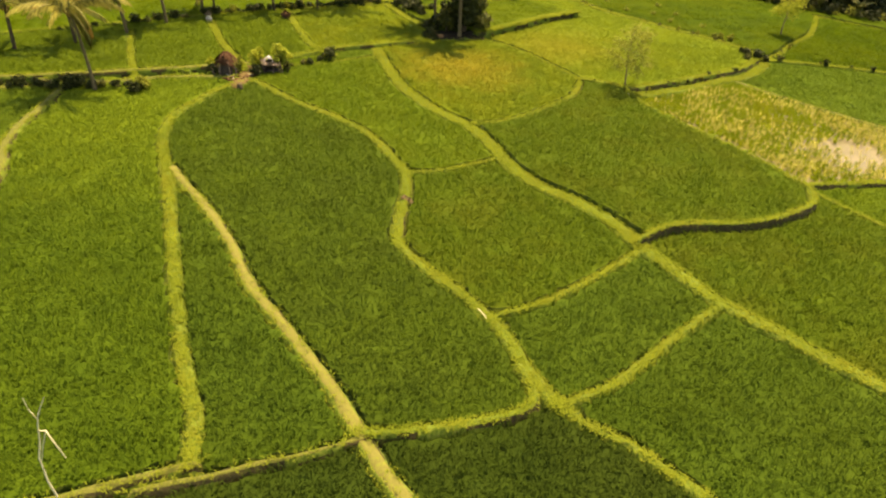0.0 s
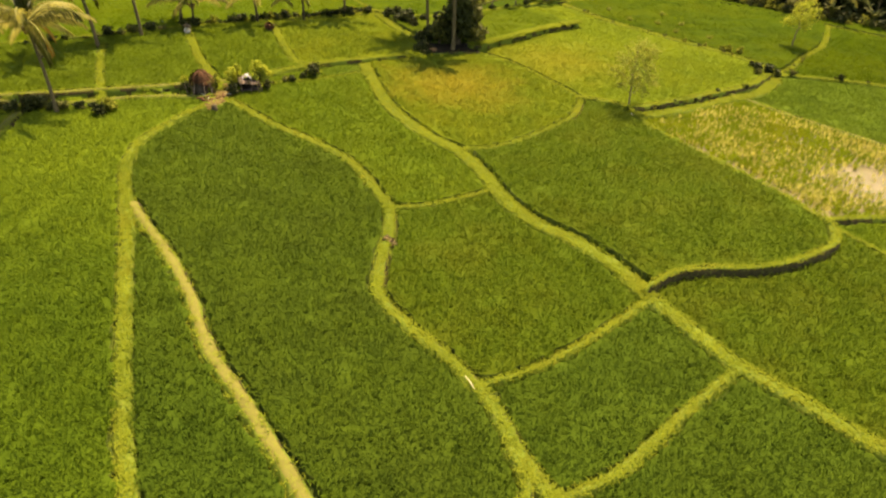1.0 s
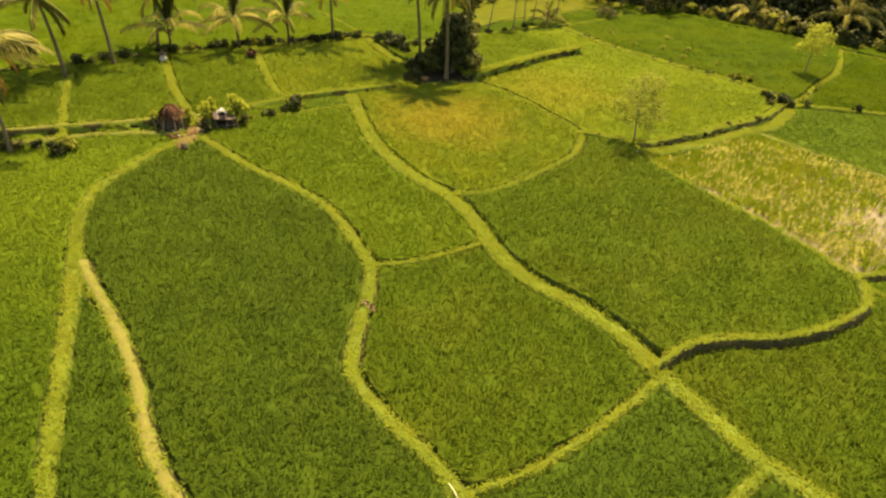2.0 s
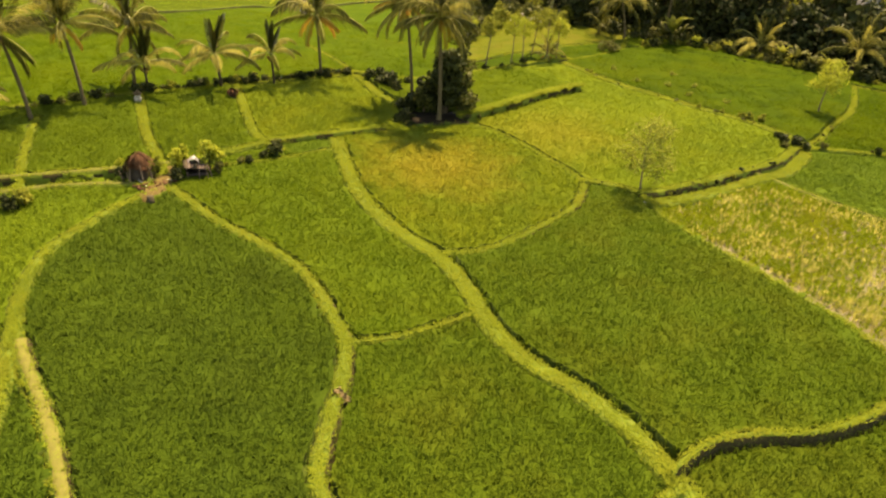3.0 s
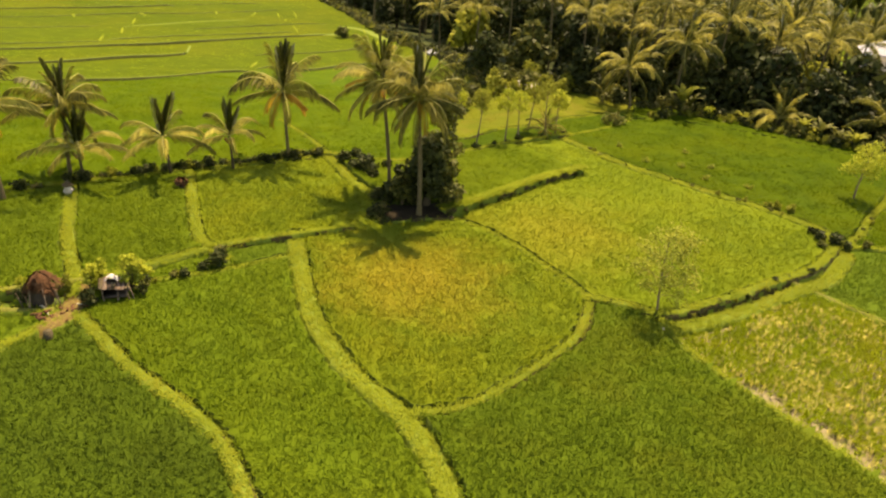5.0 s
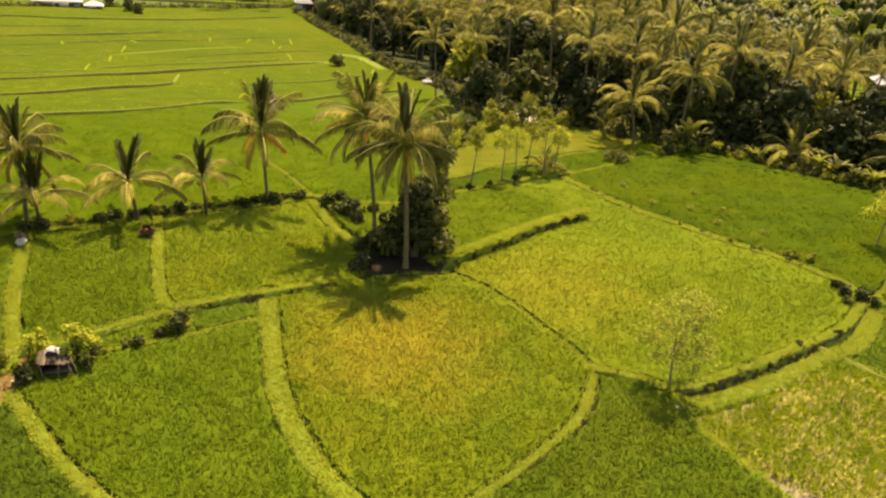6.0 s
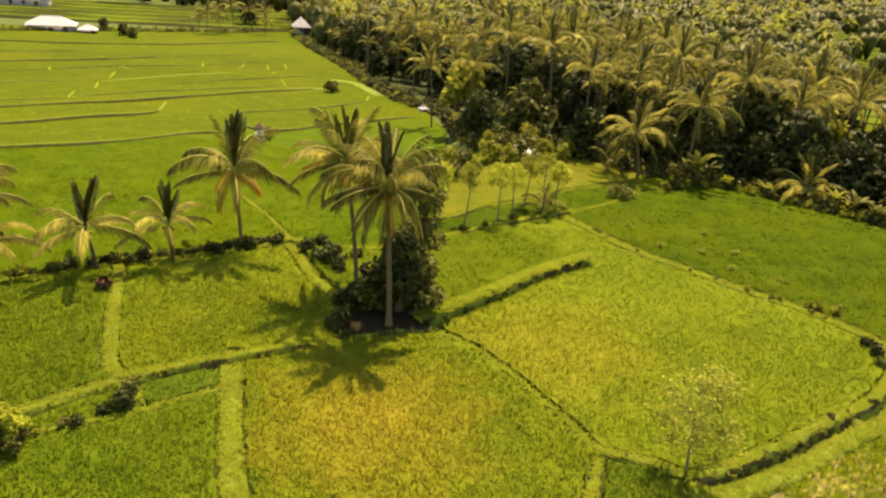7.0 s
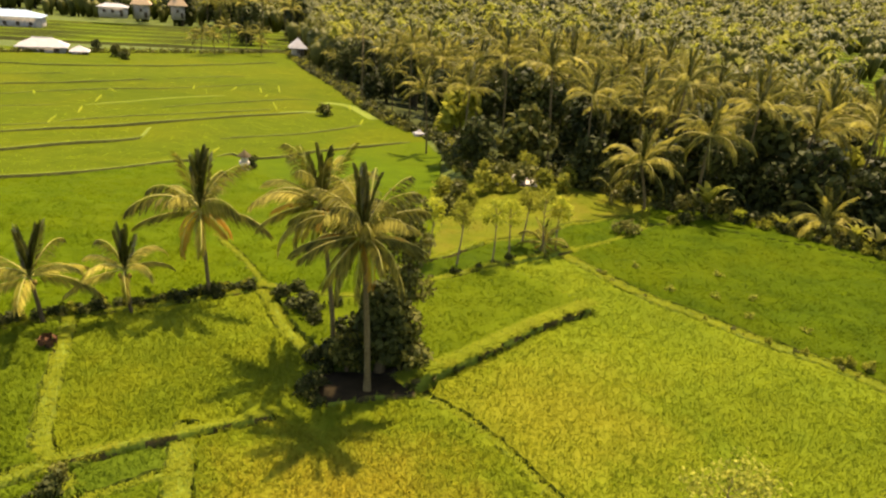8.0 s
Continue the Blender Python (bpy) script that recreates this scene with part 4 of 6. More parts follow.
# ------------------------------------------------------------ palms
def frond_mesh(name, start, end, length, mat, seed, pairs=34, fold=1.0, sag=1.0):
    """One feather leaf, from its foot at the origin out along +x; start and end: its slope in degrees."""
    r = np.random.default_rng(seed)
    n = 12
    ang = np.radians(start + (end - start) * np.linspace(0, 1, n) ** 1.5 + r.normal(0, 3, n))
    sway = np.cumsum(r.normal(0, 0.02, n))
    p = np.zeros((n, 3))
    for i in range(1, n):
        step = length / (n - 1)
        p[i] = p[i - 1] + step * np.array([math.cos(ang[i]), sway[i], math.sin(ang[i])])
    pieces = [tube(p, np.linspace(0.055, 0.014, n), 4)]
    ribs = len(pieces[0][1])
    s = np.repeat(np.linspace(0.12, 0.99, pairs), 2)
    sgn = np.tile([1.0, -1.0], pairs)
    u = s * (n - 1)
    i = np.minimum(u.astype(int), n - 2)
    o = p[i] + (p[i + 1] - p[i]) * (u - i)[:, None]
    t = p[i + 1] - p[i]
    t /= np.linalg.norm(t, axis=1)[:, None]
    ll = length * 0.25 * np.sin(np.pi * (0.16 + 0.74 * s)) ** 0.7 * r.uniform(0.85, 1.1, len(s))
    side = np.column_stack([np.zeros(len(s)), sgn, np.zeros(len(s))])
    d = 0.85 * fold * side + (0.35 + 0.5 * s + 0.6 * (1 - fold))[:, None] * t + np.array([0, 0, -1.0]) * (sag * (0.4 * fold + r.uniform(0.2, 0.75, len(s)) * (1.0 if fold > 0.5 else 0.2)))[:, None]
    d /= np.linalg.norm(d, axis=1)[:, None]
    w = np.cross(d, side + np.array([0.3, 0, 0.6]))
    w /= np.linalg.norm(w, axis=1)[:, None]
    w *= length * (0.022 if sag < 0.2 else 0.0078 if pairs > 30 else 0.0105) * (52 / pairs) ** 0.4
    mid = o + d * (ll * 0.5)[:, None]
    tip = o + d * ll[:, None] + np.array([0, 0, -1.0]) * (ll * r.uniform(0.05, 0.35, len(s)))[:, None]
    v = np.stack([o, mid + w, tip, mid - w], 1).reshape(-1, 3)
    pieces.append((v, np.arange(len(v)).reshape(-1, 4)))
    v, f = join(pieces)
    return mesh_of(name, v, f, [mat, MIDRIB if mat is not FROND_BACKLIT else mat], [int(i < ribs) for i in range(len(f))])


FRONDS = {
    "erect": [frond_mesh("frond", 89, 80, 3.3, FROND_BACKLIT, 1, 46, 0.42, 0.05), frond_mesh("frond", 84, 70, 3.5, FROND_BACKLIT, 2, 46, 0.45, 0.05), frond_mesh("frond", 77, 48, 3.7, FROND, 14, 48, 0.6, 0.5)],
    "arch": [frond_mesh("frond", 56, -30, 4.2, FROND, 3, 54, 0.55, 1.4), frond_mesh("frond", 44, -44, 4.4, FROND, 4, 54, 0.55, 1.4), frond_mesh("frond", 64, -16, 4.2, FROND_PALE_LIT, 5, 54, 0.55, 1.3), frond_mesh("frond", 74, 4, 4.2, FROND, 15, 54, 0.55, 1.1)],
    "flat": [frond_mesh("frond", 30, -34, 4.4, FROND_PALE_LIT, 6, 54, 0.5, 1.5), frond_mesh("frond", 18, -32, 4.3, FROND, 7, 54, 0.5, 1.5), frond_mesh("frond", 6, -44, 4.2, FROND, 8, 54, 0.5, 1.5)],
    "droop": [frond_mesh("frond", -14, -70, 3.7, FROND, 9, 52, 0.5, 1.2), frond_mesh("frond", -34, -84, 3.6, FROND_PALE_LIT, 10, 52, 0.5, 1.2)],
    "dead": [frond_mesh("frond", -25, -84, 2.8, FROND_DEAD, 12, 40), frond_mesh("frond", 6, -36, 3.2, FROND_DEAD, 13, 40, 0.6)],
}


PALE = {
    "erect": [frond_mesh("frond", 89, 80, 3.3, FROND_BACKLIT, 41, 40, 0.5, 0.04), frond_mesh("frond", 85, 72, 3.3, FROND_BACKLIT, 42, 40, 0.5, 0.04)],
    "arch": [frond_mesh("frond", 50, -40, 4.0, FROND_PALE_LIT, 43, 48, 0.5, 1.3), frond_mesh("frond", 62, -50, 4.0, FROND_PALE_LIT, 44, 48, 0.5, 1.4), frond_mesh("frond", 54, -30, 4.0, FROND, 45, 48, 0.55, 1.3)],
    "flat": [frond_mesh("frond", 26, -30, 4.2, FROND_PALE_LIT, 46, 50, 0.5, 1.4), frond_mesh("frond", 14, -36, 4.1, FROND_PALE_LIT, 47, 50, 0.5, 1.4), frond_mesh("frond", 20, -46, 4.0, FROND, 48, 50, 0.5, 1.4)],
}
COCONUT = mesh_of("coconut", *tube(np.array([(0, 0, 0.16 * (1 - 2 * j / 4)) for j in range(5)]), [0.03, 0.10, 0.125, 0.10, 0.03], 6), [NUT], None, True)


FAR_FRONDS = {
    "erect": [frond_mesh("frond", 84, 62, 3.7, FROND, 21, 20, 0.5, 0.6), frond_mesh("frond", 76, 34, 4.0, FROND_PALE_LIT, 22, 22, 0.5, 0.9), frond_mesh("frond", 88, 78, 3.4, FROND_BACKLIT, 32, 20, 0.45, 0.05)],
    "arch": [frond_mesh("frond", 58, -36, 4.4, FROND, 23, 24, 0.5, 1.4), frond_mesh("frond", 50, -48, 4.5, FROND_PALE_LIT, 24, 24, 0.5, 1.4), frond_mesh("frond", 64, -20, 4.4, FROND, 25, 24, 0.5, 1.4)],
    "flat": [frond_mesh("frond", 28, -50, 4.4, FROND_PALE_LIT, 26, 24, 0.5, 1.5), frond_mesh("frond", 16, -42, 4.3, FROND, 27, 24, 0.5, 1.5), frond_mesh("frond", 22, -58, 4.3, FROND, 28, 24, 0.5, 1.5)],
    "droop": [frond_mesh("frond", -18, -84, 3.6, FROND, 29, 18, 0.5)],
    "dead": [frond_mesh("frond", -25, -84, 2.8, FROND_DEAD, 31, 15, 0.5)],
}


def palm(x, y, z, height, lean=(0.0, 0.0), size=1.0, counts=(6, 8, 7, 3, 0), seed=0, turn=0.0, radius=0.15, label="coconut palm with arching feathery fronds and ringed grey trunk", group="coconut palms"):
    nuts = 6 if group == "coconut palms" else 0
    r = random.Random(seed)
    ob = thing("coconut_palm", pose(x, y, z), label, "palm tree", group)
    g = np.linspace(0, 1, 11)
    pts = np.column_stack([lean[0] * g ** 1.5, lean[1] * g ** 1.5, height * g])
    rad = radius * (1.0 - 0.32 * g) * (1 + 0.05 * (np.arange(11) % 2))
    rad[0] *= 1.45
    v, f = tube(pts, rad, 8)
    part("trunk", mesh_of("trunk", v, f, [BARK_DARK if "young" in label else BARK], None, True), ob, "dark young palm trunk" if "young" in label else "ringed grey palm trunk")
    top = pts[-1]
    k = 0
    for kind, count in zip(("erect", "arch", "flat", "droop", "dead"), counts):
        for i in range(count):
            az = turn + 360 * i / max(count, 1) + r.uniform(-16, 16) + 37 * k
            sc = size * r.uniform(0.86, 1.08)
            kinds = FAR_FRONDS[kind] if group == "forest palms" else PALE[kind] if ("young" in label or "pale" in label) and kind in PALE else FRONDS[kind]
            me = kinds[r.randrange(len(kinds))]
            m = pose(top[0], top[1], top[2] + 0.04 * r.random(), 0, 0, az) @ pose(0, 0, 0, r.uniform(-14, 14), r.uniform(-6, 6), 0) @ Matrix.Scale(sc, 4)
            part("frond", me, ob, "dry orange-brown frond" if kind == "dead" else "", m)
        k += 1
    for i in range(nuts):
        a = i * 1.15
        part("coconut", COCONUT, ob, "", pose(top[0] + 0.26 * math.cos(a), top[1] + 0.26 * math.sin(a), top[2] - 0.28 - 0.12 * (i % 3)))
    return ob


# the tall pair in the middle, and the row along the far bund
palm(-0.2, 68.4, 0.5, 8.0, (-0.5, 0.2), 0.86, (5, 13, 12, 7, 5), 3, 10, 0.16, "tall coconut palm with sweeping fronds above a leafy tree")
palm(-2.7, 72.6, 0.4, 8.0, (-0.9, 0.4), 0.92, (8, 8, 9, 6, 4), 5, 40, 0.14, "tall coconut palm behind a leafy tree")
palm(-11.2, 77.2, 0.4, 5.4, (-0.4, 0.2), 1.02, (7, 6, 5, 0, 4), 8, 0, 0.13, "coconut palm with orange dead fronds beside the bund")
palm(-14.6, 74.2, 0.3, 2.7, (-0.2, 0.1), 0.78, (6, 4, 5, 0, 0), 9, 20, 0.12, "young coconut palm with upright dark fronds")
palm(-18.4, 72.0, 0.3, 2.9, (-0.4, 0.0), 0.92, (6, 4, 6, 0, 0), 10, 55, 0.13, "young coconut palm with upright dark fronds")
palm(-23.4, 69.3, 0.3, 2.4, (-0.1, 0.0), 0.85, (8, 4, 6, 0, 0), 12, 5, 0.12, "young coconut palm with upright dark fronds")
palm(-26.4, 65.0, 0.3, 5.9, (-1.3, 1.0), 0.92, (7, 7, 7, 1, 2), 14, 15, 0.15, "leaning coconut palm with a hanging yellow frond")
palm(-25.0, 70.5, 0.2, 5.0, (0.1, 0.2), 0.9, (6, 8, 7, 2, 0), 16, 70, 0.15)
palm(-28.6, 61.6, 0.3, 5.8, (-1.5, 0.8), 0.92, (5, 7, 8, 2, 1), 18, 30, 0.15, "leaning coconut palm with broad fronds beside the bund")
palm(-25.4, 48.4, 0.4, 5.3, (-1.3, 1.0), 0.95, (6, 7, 8, 2, 2), 20, 12, 0.12, "leaning coconut palm with pale fronds beside a bund")
palm(-31.0, 57.5, 0.2, 3.3, (-0.3, 0.0), 0.85, (6, 6, 6, 0, 2), 22, 80, 0.16, "young coconut palm with drying fronds")
palm(-34.5, 54.8, 0.2, 3.8, (-0.2, 0.3), 0.85, (6, 6, 6, 0, 1), 24, 33, 0.16, "young coconut palm with drying fronds")


# ------------------------------------------------------------ leafy trees and bushes
def leaf_cloud(lobes, count, size, seed, flat=0.25, shell=0.62):
    """Folded leaves spread over the outer part of some egg-shaped lobes (x, y, z, rx, rz)."""
    r = np.random.default_rng(seed)
    lobes = np.asarray(lobes, float)
    vol = lobes[:, 3] ** 2 * lobes[:, 4]
    pick = r.choice(len(lobes), count, p=vol / vol.sum())
    d = r.normal(size=(count, 3))
    d /= np.linalg.norm(d, axis=1)[:, None]
    rad = (shell + (1 - shell) * r.random(count)) * r.uniform(0.85, 1.12, count)
    c = lobes[pick, :3] + d * rad[:, None] * lobes[pick][:, [3, 3, 4]]
    n = d * 0.7 + r.normal(0, 0.55, (count, 3)) + np.array([0, 0, flat])
    n /= np.linalg.norm(n, axis=1)[:, None]
    a = np.cross(n, r.normal(size=(count, 3)))
    a /= np.linalg.norm(a, axis=1)[:, None] + 1e-9
    b = np.cross(n, a)
    s = size * r.uniform(0.6, 1.25, count)[:, None]
    v = np.stack([c - a * s, c + b * s * 0.55 + n * s * 0.12, c + a * s - n * s * 0.2, c - b * s * 0.55 + n * s * 0.12], 1).reshape(-1, 3)
    return v, np.arange(4 * count).reshape(-1, 4)


def make_lobes(seed, n, spread, z0, z1, rad):
    r = np.random.default_rng(seed)
    out = []
    for i in range(n):
        g = (i + 0.5) / n
        z = z0 + (z1 - z0) * g
        k = spread * math.sin(math.pi * (0.25 + 0.65 * g))
        a = i * 2.4 + r.uniform(0, 0.8)
        q = k * r.uniform(0.35, 1.0)
        out.append((q * math.cos(a), q * math.sin(a), z, rad * r.uniform(0.7, 1.2), rad * r.uniform(0.55, 0.95)))
    return out


def tree(name, m, height, spread, rad, lobes, count, leaf, mat, seed, label, category="tree", group="", trunk=0.16, low=0.35, bark=None, shell=0.62):
    ob = thing(name, m, label, category, group)
    lo = make_lobes(seed, lobes, spread, height * low, height - rad * 0.6, rad)
    r = random.Random(seed)
    g = np.linspace(0, 1, 7)
    pts = np.column_stack([0.12 * height * 0.3 * np.sin(2 * g + seed), 0.05 * height * np.sin(1.5 * g + 2 * seed) * g, height * 0.82 * g])
    pieces = [tube(pts, trunk * (1.25 - 0.95 * g), 7)]
    for q in lo:
        h = min(max((q[2] - rad * 0.9) / (height * 0.82), 0.12), 0.9)
        a = np.array([np.interp(h, g, pts[:, i]) for i in range(3)])
        b = np.array(q[:3])
        c = (a + b) / 2 + np.array([0, 0, 0.1 * r.random()])
        pieces.append(tube(np.array([a, c, b]), [trunk * (0.42 if name != "sapling" else 0.24), trunk * (0.27 if name != "sapling" else 0.16), trunk * 0.1], 5, False))
    if name == "sapling":
        for q in pieces[1:]:
            part("branch", mesh_of("branch", *q, [bark or BARK_DARK], None, True), ob)
        pieces = pieces[:1]
    v, f = join(pieces)
    part("trunk", mesh_of("trunk", v, f, [bark or BARK_DARK], None, True), ob)
    v, f = leaf_cloud(lo, count, leaf, seed, shell=shell)
    part("crown", mesh_of("crown", v, f, [mat]), ob)
    return ob


def bush(name, m, lobes, count, leaf, mat, seed, label, category="bush", group=""):
    ob = thing(name, m, label, category, group)
    v, f = leaf_cloud(lobes, count, leaf, seed, shell=0.35)
    part("foliage", mesh_of("foliage", v, f, [mat]), ob)
    r = random.Random(seed)
    st = [tube(np.array([(0, 0, -0.05), (q[0] * 0.5, q[1] * 0.5, q[2] * 0.5), q[:3]]), [0.035, 0.025, 0.012], 4, False) for q in lobes]
    v, f = join(st)
    part("stem", mesh_of("stem", v, f, [BARK_DARK]), ob)
    return ob


# the dark leafy tree under the tall palms
ob = tree("leafy_tree", pose(0.2, 70.3, 0.5), 5.2, 1.1, 0.85, 18, 3000, 0.22, LEAF_DARK, 31, "dense dark green leafy tree under tall palms", trunk=0.26, low=0.22)
tree("leafy_tree", pose(-1.4, 70.4, 0.5), 3.0, 0.9, 0.75, 7, 1500, 0.17, LEAF_DARK, 32, "low dark leafy tree on the shaded mound", trunk=0.14, low=0.2)
tree("leafy_tree", pose(1.3, 70.4, 0.7), 3.6, 0.9, 0.85, 7, 1000, 0.2, LEAF_MID, 35, "low leafy green tree at the foot of the tall palm", trunk=0.1, low=0.2)
tree("leafy_tree", pose(-1.4, 69.9, 0.7), 2.4, 0.7, 0.6, 6, 700, 0.16, LEAF_MID, 36, "low leafy green tree at the foot of the tall palm", trunk=0.1, low=0.2)
tree("leafy_tree", pose(0.9, 74.4, 0.6), 8.4, 1.0, 0.95, 9, 2200, 0.17, LEAF_MID, 33, "slender leafy tree behind the tall palms", trunk=0.12, low=0.3)
tree("leafy_tree", pose(-5.0, 76.0, 0.4), 1.5, 1.0, 0.6, 6, 620, 0.17, LEAF_DARK, 34, "low dark leafy tree beside the mound", trunk=0.1, low=0.25)
for x, y, s in ((1.9, 70.9, 0.8), (-0.9, 70.2, 0.7), (2.2, 71.2, 0.7), (-2.6, 69.9, 0.8), (-3.3, 70.8, 1.0), (-6.8, 77.6, 1.1), (-4.2, 74.6, 0.9), (-6.0, 78.6, 1.0), (-3.4, 77.0, 0.9)):
    bush("bush", pose(x, y, 0.5, 0, 0, 60 * x) @ Matrix.Scale(s, 4), make_lobes(int(10 * x + 90), 5, 0.5, 0.25, 0.7, 0.42), 420, 0.13, LEAF_DARK, int(7 * y), "dark leafy bush at the foot of the trees", "bush", "bushes round the tree mound")
for x, y, s in ((-3.1, 67.9, 0.9), (-2.9, 68.7, 1.0), (-2.4, 67.1, 0.7)):
    bush("bush", pose(x, y, 0.3, 0, 0, 60 * x) @ Matrix.Scale(s, 4), make_lobes(int(100 - 10 * x), 5, 0.5, 0.25, 0.7, 0.42), 420, 0.13, LEAF_DARK, int(9 * y), "dark leafy bush at the end of the earth mound", "bush", "bushes round the tree mound")

# the light sapling on the raised corner, its fellow by the forest, and the slim row
tree("sapling", pose(13.7, 58.4, 0.6), 5.3, 2.0, 0.8, 26, 2700, 0.095, LEAF_PALE, 41, "thin sapling with sparse pale leaves on a bund", "sapling", trunk=0.05, low=0.26, bark=WOOD, shell=0.1)
tree("sapling", pose(34.0, 79.6, 0.3), 5.2, 1.35, 0.8, 14, 1300, 0.12, LEAF_YELLOW, 42, "thin sapling with pale crown beside the paddy", "sapling", trunk=0.06, low=0.45, bark=WOOD, shell=0.2)
for n, (x, y, h, w) in enumerate(((3.5, 85.8, 5.0, 0.8), (5.8, 86.2, 5.2, 1.1), (7.0, 88.0, 4.6, 0.9), (9.7, 89.6, 5.3, 1.0), (10.9, 90.4, 4.4, 0.7), (1.6, 86.5, 4.8, 0.8), (8.4, 91.5, 4.6, 0.9))):
    tree("slim_tree", pose(x, y, 0.5), h, w, 0.62, 8, 620, 0.115, LEAF_YELLOW if n % 3 else LEAF_LIGHT, 50 + n, "slim tree with thin trunk and light green crown", "tree", "slim trees along the bund", 0.06, 0.6, WOOD, 0.25)
tree("leafy_tree", pose(17.2, 95.6, 0.4), 1.5, 0.8, 0.6, 5, 500, 0.14, LEAF_MID, 61, "low bushy tree at the paddy corner", trunk=0.07, low=0.3)

for n, (x, y, s) in enumerate(((3.0, 104.5, 1.5), (5.2, 105.5, 1.7), (7.2, 105.0, 1.3), (9.0, 107.0, 1.8), (11.0, 107.4, 1.5), (4.0, 101.5, 1.2), (2.0, 99.5, 1.3), (12.8, 106.6, 1.3), (1.2, 108.0, 1.4), (6.6, 108.2, 1.8))):
    bush("bush", pose(x, y, 0.2 + float(valley(x, y)), 0, 0, 60 * x) @ Matrix.Scale(s, 4), make_lobes(140 + n, 6, 0.6, 0.4, 1.3, 0.5), 420, 0.14, LEAF_LIGHT if n % 3 else LEAF_MID, 140 + n, "light green leafy bush on the grassy bank", "bush", "bushes on the grassy bank")

for n, (x, y, h) in enumerate(((5.2, 109.8, 2.8), (9.4, 110.6, 3.4), (13.6, 109.0, 2.8))):
    tree("leafy_tree", pose(x, y, ground_z(x, y)), h, 1.1, 0.7, 8, 560, 0.15, LEAF_LIGHT, 160 + n, "light green leafy tree where the bank meets the forest", "tree", "light trees on the bank", 0.08, 0.35, WOOD, 0.3)

# bushes and weeds on the bunds
tmpl = [bush("bush", pose(27.4, 70.6, 0.45), make_lobes(71, 5, 0.35, 0.2, 0.75, 0.36), 330, 0.11, LEAF_DARK, 71, "dark green bush on a bund crossing", "bush", "bushes on the bunds"),
        bush("bush", pose(27.0, 69.3, 0.5), make_lobes(72, 4, 0.25, 0.15, 0.5, 0.26), 200, 0.09, LEAF_MID, 72, "small green bush on a bund", "bush", "bushes on the bunds"),
        bush("bush", pose(26.2, 75.6, 0.45), make_lobes(73, 4, 0.3, 0.25, 0.75, 0.28), 220, 0.10, LEAF_LIGHT, 73, "pale green bush on a bund", "bush", "bushes on the bunds")]
ALONG = [([(10.4, 59.0), (12.1, 58.5), (13.6, 57.9), (15.3, 58.5), (18.6, 60.6), (21.8, 63.0), (25.2, 65.5)], 15, (1, 2, 0), 0.55, 0.4),
         ([(1.6, 69.0), (3.9, 71.3), (6.5, 74.3), (8.9, 77.0), (11.9, 79.8)], 20, (0, 1, 1), 0.6, 0.5),
         ([(13.0, 86.9), (15.8, 83.4), (19.1, 80.6), (22.2, 77.9), (25.4, 75.6), (28.0, 72.6)], 22, (1, 2, 1), 0.55, 0.45),
         ([(28.4, 70.2), (31.2, 72.4), (33.8, 76.3)], 6, (2, 1), 0.5, 0.35),
         ([(32.9, 70.3), (40, 69.5)], 4, (1, 0), 0.6, 0.4),
         # dense dark bushes, also standing in for the shadow strip along the palms
         ([(-24, 69.0), (-20.1, 71.6), (-16.2, 74.2), (-12.4, 76.5), (-9, 78.8)], 66, (0, 1, 0, 0, 2), 0.95, 0.35),
         ([(-2.6, 78.8), (2.4, 82.6), (5.8, 85.7), (9.7, 88.8), (12, 90.4)], 20, (1, 0, 1), 0.7, 0.5),
         ([(-14.2, 56.4), (-12.3, 57.9), (-10.7, 59.2)], 9, (1, 0, 2), 0.7, 0.35),
         ([(-34, 60.5), (-29, 64.4), (-25.6, 67.4)], 14, (0, 1), 0.95, 0.35),
         # bushes that also fill the dark shadow strip below the leaning palm
         ([(-33, 47.2), (-27, 48.6), (-23.5, 49.6)], 24, (0, 1, 0), 1.0, 0.25),
         ([(21, 99), (25, 101.3), (28.5, 101.2), (33, 98.3), (38, 95), (45, 91)], 46, (2, 1, 2, 0, 2), 1.4, 0.2)]
rr = random.Random(5)
for pts, count, kinds, size, z in ALONG:
    p = spline(pts, 0.2)
    for i in range(count):
        q = p[min(int((i + rr.random()) / count * len(p)), len(p) - 1)]
        s = size * rr.uniform(0.5, 1.25)
        copy_thing(tmpl[kinds[i % len(kinds)]], pose(q[0] + rr.uniform(-0.25, 0.25), q[1] + rr.uniform(-0.25, 0.25), z, 0, 0, rr.uniform(0, 360)) @ Matrix.Scale(s, 4))
for x, y, k, s in ((27.1, 75.3, 2, 1.1), (25.7, 75.9, 2, 0.9), (27.3, 71.6, 0, 0.8), (28.2, 70.0, 0, 1.2), (28.9, 69.6, 0, 0.8), (-10.7, 59.4, 0, 1.2), (-10.9, 60.2, 1, 1.3), (30.5, 70.2, 1, 1.0)):
    copy_thing(tmpl[k], pose(x, y, 0.4, 0, 0, 50 * x) @ Matrix.Scale(s, 4))


# ------------------------------------------------------------ field huts
def plain(name, pieces, mat, parent, label="", smooth=False):
    v, f = join(pieces)
    return part(name, mesh_of(name, v, f, [mat], None, smooth), parent, label)


hut = thing("field_hut", pose(-14.6, 55.0, 0.3, 0, 0, 20) @ Matrix.Scale(0.74, 4), "small ramshackle field hut with brown tin roof and leaning poles", "hut")
